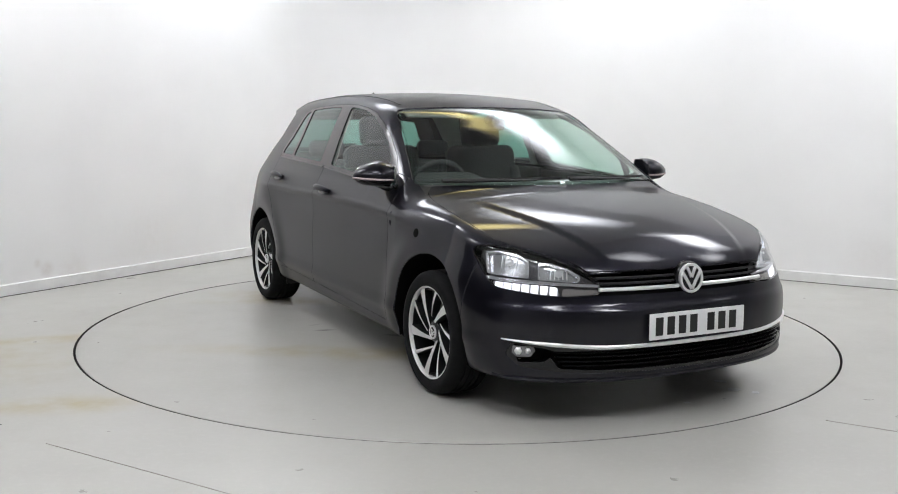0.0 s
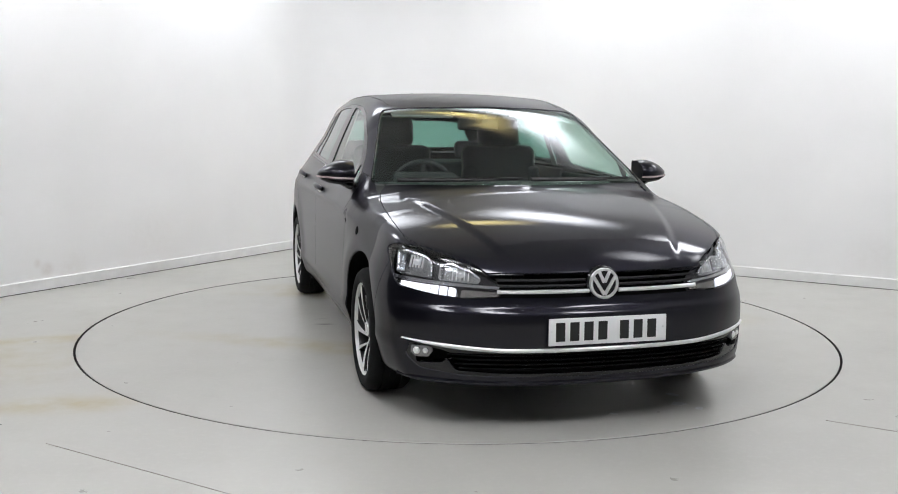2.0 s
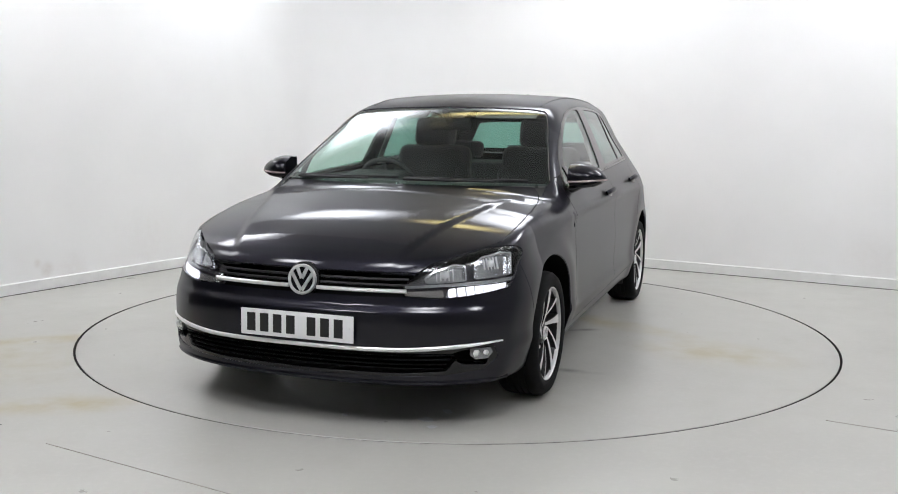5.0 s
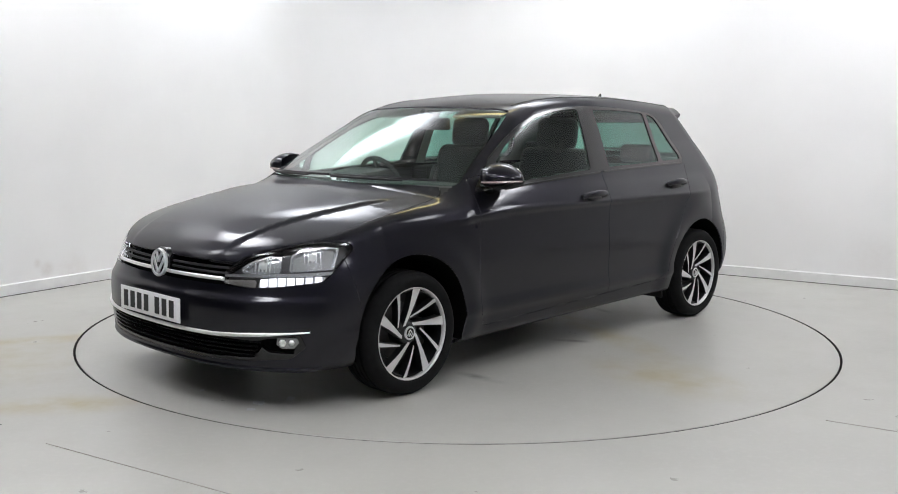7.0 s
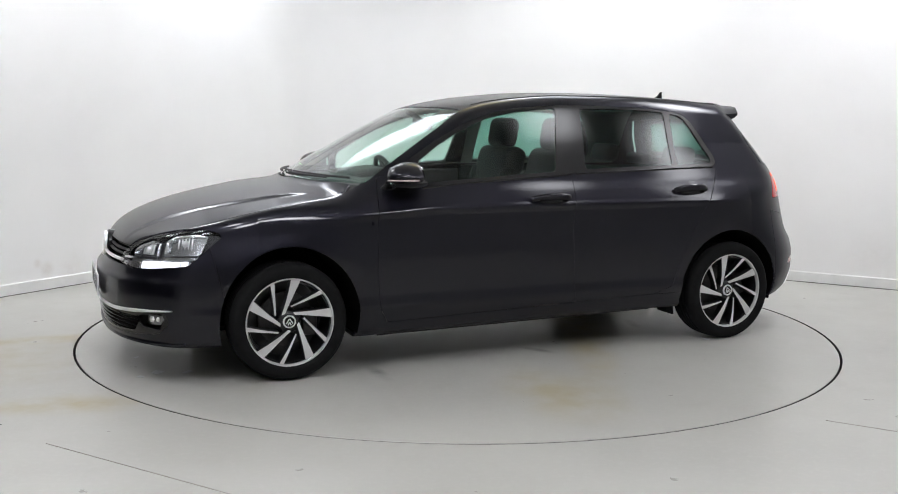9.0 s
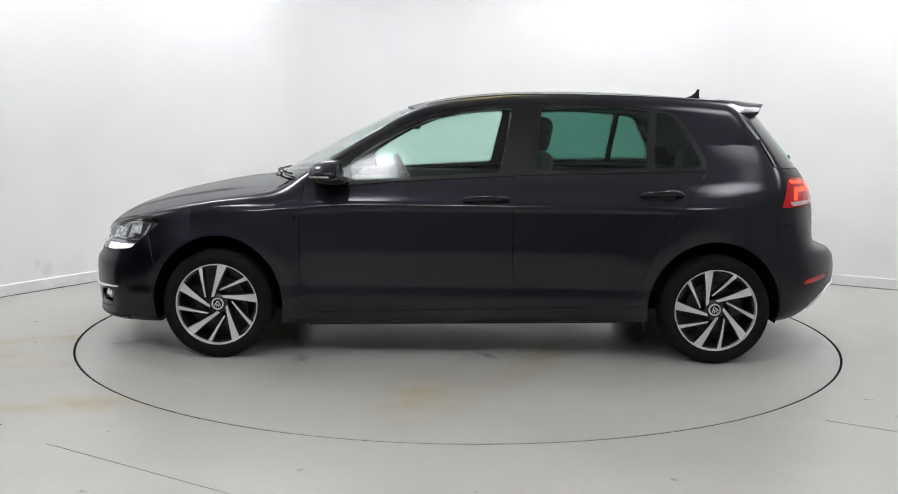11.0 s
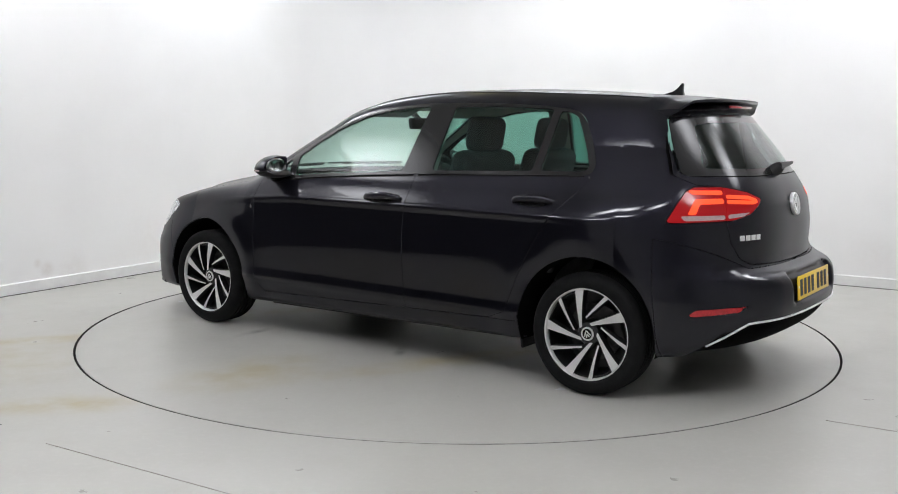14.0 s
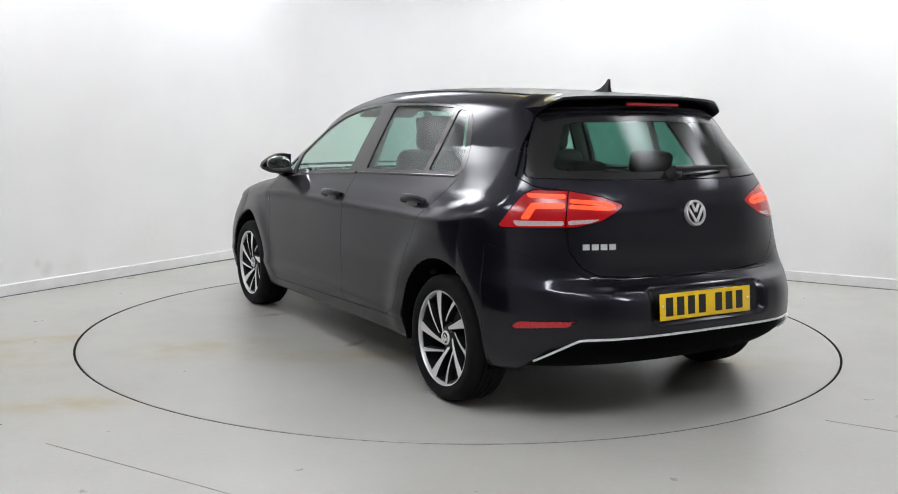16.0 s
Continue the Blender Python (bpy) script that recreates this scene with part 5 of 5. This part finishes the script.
def build_wheel(car, m):
    """A wheel as a part of the car; its axis is local z, the outside is up."""
    w = new("wheel")
    w.parent = car
    w.matrix_local = m
    tagged(w, "ten-spoke machined alloy wheel with a black tyre")
    R = 0.2885
    prof = [(0.212, -0.088), (0.222, -0.098), (0.250, -0.103), (0.268, -0.099), (0.2845, -0.080), (R, -0.060)]
    for g in (-0.042, -0.014, 0.014, 0.042):
        prof += [(R + 0.0005, g - 0.005), (R - 0.006, g - 0.0035), (R - 0.006, g + 0.0035), (R + 0.0005, g + 0.005)]
    prof += [(R, 0.060), (0.2845, 0.080), (0.268, 0.099), (0.262, 0.1005), (0.258, 0.1025), (0.250, 0.103), (0.232, 0.1015), (0.222, 0.098), (0.212, 0.088)]
    part("tyre", bm_lathe(prof, 72, close=True), M_TYRE, w)
    part("rim", bm_lathe([(0.2075, 0.070), (0.2085, 0.087), (0.212, 0.093), (0.2165, 0.0935), (0.2165, 0.086), (0.212, 0.082), (0.210, 0.070)], 72, close=True), M_MACHINED, w)
    part("barrel", bm_lathe([(0.2035, 0.078), (0.196, 0.03), (0.188, -0.06), (0.06, -0.06), (0.055, -0.055), (0.186, -0.052), (0.190, 0.03), (0.199, 0.078)], 60, close=True), M_RIMDARK, w)
    part("brake_disc", bm_lathe([(0.04, -0.03), (0.135, -0.03), (0.135, -0.008), (0.04, -0.008)], 48, close=True), M_DISCBRAKE, w)
    part("caliper", bm_box(0.075, 0.13, 0.07, pose(-0.115, 0.02, -0.015), 0.012), M_DISCBRAKE, w)
    part("hub", bm_lathe([(0.0, 0.068), (0.034, 0.068), (0.050, 0.060), (0.062, 0.045), (0.065, -0.05), (0.0, -0.05)], 40), M_RIMDARK, w)
    for k in range(5):
        part("spoke", spoke(189.6 + 72 * k, 0.044, 0.2105, 50, 0.0070, 0.0235, 0.062, 0.083), [M_MACHINED, M_RIMDARK], w)
        part("narrow_spoke", spoke(149.6 + 72 * k, 0.074, 0.2105, 40, 0.0042, 0.0105, 0.062, 0.083), [M_MACHINED, M_RIMDARK], w)
        a = radians(189.6 + 72 * k + 85)
        part("wheel_bolt", bm_lathe([(0.0, 0.062), (0.007, 0.061), (0.008, 0.05), (0.0, 0.05)], 8, pose(0.050 * math.cos(a), 0.050 * math.sin(a), 0)), M_RIMDARK, w)
    cap = part("hub_cap", bm_lathe([(0.0, 0.074), (0.022, 0.0735), (0.024, 0.072), (0.030, 0.073), (0.0325, 0.068), (0.0325, 0.05), (0.0, 0.05)], 36), M_BLACK_GLOSS, w, "round black hub cap with a silver emblem")
    part("cap_ring", bm_lathe([(0.0245, 0.072), (0.0255, 0.0755), (0.0305, 0.0755), (0.0325, 0.071), (0.0325, 0.064)], 36, close=True), M_SATIN, w)
    for x0, y0, x1, y1 in ((0.36, 0.76, 0.02, 0.06), (-0.36, 0.76, -0.02, 0.06), (0.76, 0.44, 0.02, -0.72), (-0.76, 0.44, -0.02, -0.72)):
        a, c = Vector((x0, y0, 0)) * 0.022, Vector((x1, y1, 0)) * 0.022
        d = c - a
        part("cap_bar", bm_box(d.length, 0.005, 0.002, Matrix.Translation((a + c) / 2 + Vector((0, 0, 0.0745))) @ Matrix.Rotation(math.atan2(d.y, d.x), 4, "Z")), M_SATIN, w)
    return w


def build_wheels(car):
    made = []
    first = build_wheel(car, pose(1.313, 0.772, 0.2885) @ pose(0, 0, 0, -90, 0, 0))
    for x, sign, turn in ((-1.316, 1, 20), (1.313, -1, 33), (-1.316, -1, 71)):
        rot = pose(0, 0, 0, -90 if sign > 0 else 90, 0, 0) @ pose(0, 0, 0, 0, 0, 180 * (sign < 0) + turn)
        copy_thing(first, pose(x, 0.772 * sign, 0.2885) @ rot)
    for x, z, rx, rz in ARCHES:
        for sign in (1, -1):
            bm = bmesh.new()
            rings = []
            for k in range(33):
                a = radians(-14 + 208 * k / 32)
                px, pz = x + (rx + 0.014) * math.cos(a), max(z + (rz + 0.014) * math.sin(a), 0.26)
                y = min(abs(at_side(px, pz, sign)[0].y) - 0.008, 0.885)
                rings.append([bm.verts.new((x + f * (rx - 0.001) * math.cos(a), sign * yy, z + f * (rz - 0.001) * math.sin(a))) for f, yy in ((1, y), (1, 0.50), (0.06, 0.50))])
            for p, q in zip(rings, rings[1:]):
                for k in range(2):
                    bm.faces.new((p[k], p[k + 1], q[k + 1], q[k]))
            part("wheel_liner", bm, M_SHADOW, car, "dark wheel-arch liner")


# ---------------------------------------------------------------- cabin
def cushion(sx, sy, sz, m, bevel=0.05):
    return bm_box(sx, sy, sz, m, bevel, 4)


def build_seat(car, y):
    back = part("front_seat", cushion(0.14, 0.50, 0.68, pose(-0.335, y, 0.775, 0, -15, 0), 0.06), M_CLOTH, car, "dark cloth front seat with head restraint")
    part("cushion", cushion(0.52, 0.50, 0.15, pose(-0.02, y, 0.42, 0, -6, 0), 0.06), M_CLOTH, back)
    for s in (1, -1):
        part("bolster", cushion(0.13, 0.10, 0.52, pose(-0.29, y + s * 0.215, 0.72, 0, -17, 0), 0.045), M_CLOTH, back)
        part("post", bm_lathe([(0.0, -0.05), (0.0055, -0.05), (0.0055, 0.06), (0.0, 0.06)], 10, pose(-0.418, y + s * 0.075, 1.065, 0, -14, 0)), M_SATIN, back)
    part("head_restraint", cushion(0.11, 0.28, 0.195, pose(-0.415, y, 1.192, 0, -10, 0), 0.05), M_CLOTH, back)


def build_cabin(car):
    for y in (0.36, -0.36):
        build_seat(car, y)
    bench = part("rear_bench", cushion(0.16, 1.26, 0.55, pose(-1.13, 0, 0.70, 0, -20, 0), 0.06), M_CLOTH, car, "dark cloth rear bench")
    part("cushion", cushion(0.48, 1.26, 0.16, pose(-0.85, 0, 0.43, 0, -6, 0), 0.06), M_CLOTH, bench)
    for y, w, h in ((0.42, 0.25, 0.12), (-0.42, 0.25, 0.12), (0.0, 0.22, 0.07)):
        part("head_restraint", cushion(0.09, w, h, pose(-1.235, y, 1.0 + h / 2, 0, -12, 0), 0.035), M_CLOTH, bench)
    part("parcel_shelf", bm_box(0.50, 1.16, 0.03, pose(-1.52, 0, 0.95), 0.01), M_BLACK, car, "black parcel shelf")
    dash = part("dashboard", cushion(0.52, 1.40, 0.20, pose(0.70, 0, 0.815, 0, 4, 0), 0.07), M_DASH, car, "dark grey soft dashboard")
    part("screen_shelf", cushion(0.30, 1.28, 0.03, pose(0.86, 0, 0.905, 0, 8, 0), 0.012), M_DASH, dash)
    part("dial_hood", cushion(0.24, 0.36, 0.09, pose(0.56, -0.36, 0.925, 0, 8, 0), 0.04), M_DASH, dash)
    part("lower_dash", cushion(0.36, 1.36, 0.30, pose(0.76, 0, 0.60), 0.05), M_DASH, dash)
    part("centre_console", cushion(0.90, 0.22, 0.26, pose(0.22, 0, 0.47), 0.04), M_DASH, dash)
    m = pose(0.375, -0.36, 0.875, 0, -66, 0)
    wheel_bm = bmesh.new()
    rings = []
    for k in range(40):
        a = 2 * math.pi * k / 40
        rings.append([wheel_bm.verts.new(((0.176 + 0.015 * math.cos(b)) * math.cos(a), (0.176 + 0.015 * math.cos(b)) * math.sin(a), 0.015 * math.sin(b))) for b in [2 * math.pi * j / 10 for j in range(10)]])
    for k in range(40):
        p, q = rings[k], rings[(k + 1) % 40]
        for j in range(10):
            wheel_bm.faces.new((p[j], p[(j + 1) % 10], q[(j + 1) % 10], q[j]))
    bmesh.ops.transform(wheel_bm, matrix=m, verts=wheel_bm.verts)
    st = part("steering_wheel", wheel_bm, M_DASH, car, "black steering wheel on the driver's side")
    part("boss", cushion(0.13, 0.15, 0.05, m, 0.02), M_DASH, st)
    for a in (0, 180, 270):
        part("spoke", cushion(0.12, 0.028, 0.02, m @ pose(0, 0, 0, 0, 0, a + 90) @ pose(0.11, 0, 0), 0.008), M_DASH, st)
    part("column", bm_sweep([(0.40, -0.36, 0.865), (0.60, -0.36, 0.80)], 0.045, 0.045, 14), M_DASH, st)
    rv = part("rear_view_mirror", cushion(0.035, 0.245, 0.070, pose(0.30, 0.0, 1.245, 0, 8, 0), 0.016), M_BLACK, car, "black interior mirror on the windscreen")
    part("stem", bm_sweep([(0.31, 0, 1.26), (0.36, 0, 1.30), (0.395, 0, 1.315)], 0.022, 0.016, 10), M_BLACK, rv)
    for sign in (1, -1):
        part("sun_visor", cushion(0.15, 0.36, 0.014, pose(0.235, sign * 0.33, 1.315, 0, 24, 0), 0.006), M_LINER, car, "pale folded sun visor")
        part("door_card", cushion(1.10, 0.035, 0.42, pose(0.28, sign * 0.775, 0.73), 0.014), M_DASH, car)
        part("rear_door_card", cushion(0.80, 0.035, 0.42, pose(-0.68, sign * 0.765, 0.75), 0.014), M_DASH, car)
        part("pillar_trim", bm_sweep([(-0.315, sign * 0.735, 0.98), (-0.325, sign * 0.672, 1.15), (-0.335, sign * 0.605, 1.32)], 0.045, 0.012, 10), M_LINER, car)


def build_flaps(car):
    for sign in (1, -1):
        for x, z in ((-0.945, 0.205),):
            part("air_deflector", bm_box(0.014, 0.15, 0.085, pose(x, sign * 0.745, z, 0, 8, 0), 0.006), M_BLACK, car, "small black plastic deflector by the wheel")
        part("jacking_lip", bm_box(1.66, 0.012, 0.028, pose(0.01, sign * 0.755, 0.193, 0, 1.0, 0), 0.004), M_BLACK, car)


def build_car():
    car = new("hatchback_car")
    tagged(car, "black five-door hatchback car on the turntable, lights on", "car")
    skin, out = car_parts(car)
    lamp_details(skin, out, car)
    trim_details(skin, out, car)
    door_details(out, car)
    build_wheels(car)
    build_cabin(car)
    build_flaps(car)
    return car


car = build_car()


# ---------------------------------------------------------------- movement
def motions():
    """The turntable starts slowly and then turns evenly, carrying the car."""
    angles = [(0.0, -61.95), (0.5, -62.64), (1.0, -64.88), (1.5, -68.48), (2.0, -74.0), (2.5, -79.75), (3.0, -85.70), (3.5, -91.55), (4.0, -97.5), (4.5, -103.4), (5.0, -109.3),
              (5.5, -115.2), (6.0, -121.1), (6.5, -126.9), (7.0, -132.8), (7.5, -138.70), (8.0, -144.62), (8.5, -150.5), (9.0, -156.4), (9.5, -162.3), (10.0, -168.2), (10.5, -174.1), (11.0, -180.0),
              (11.5, -185.85), (12.0, -191.7), (12.5, -197.56), (13.0, -203.44), (13.5, -209.28), (14.0, -215.18), (14.5, -221.05), (15.0, -227.03), (15.5, -232.93), (16.0, -238.95)]
    walk(car, [(t, pose(0.003, -0.009, 0, 0, 0, a) @ pose(-0.041, 0.036, 0)) for t, a in angles])
    walk(turntable, [(t, pose(0, 0, 0, 0, 0, a + 61.95)) for t, a in angles])


motions()
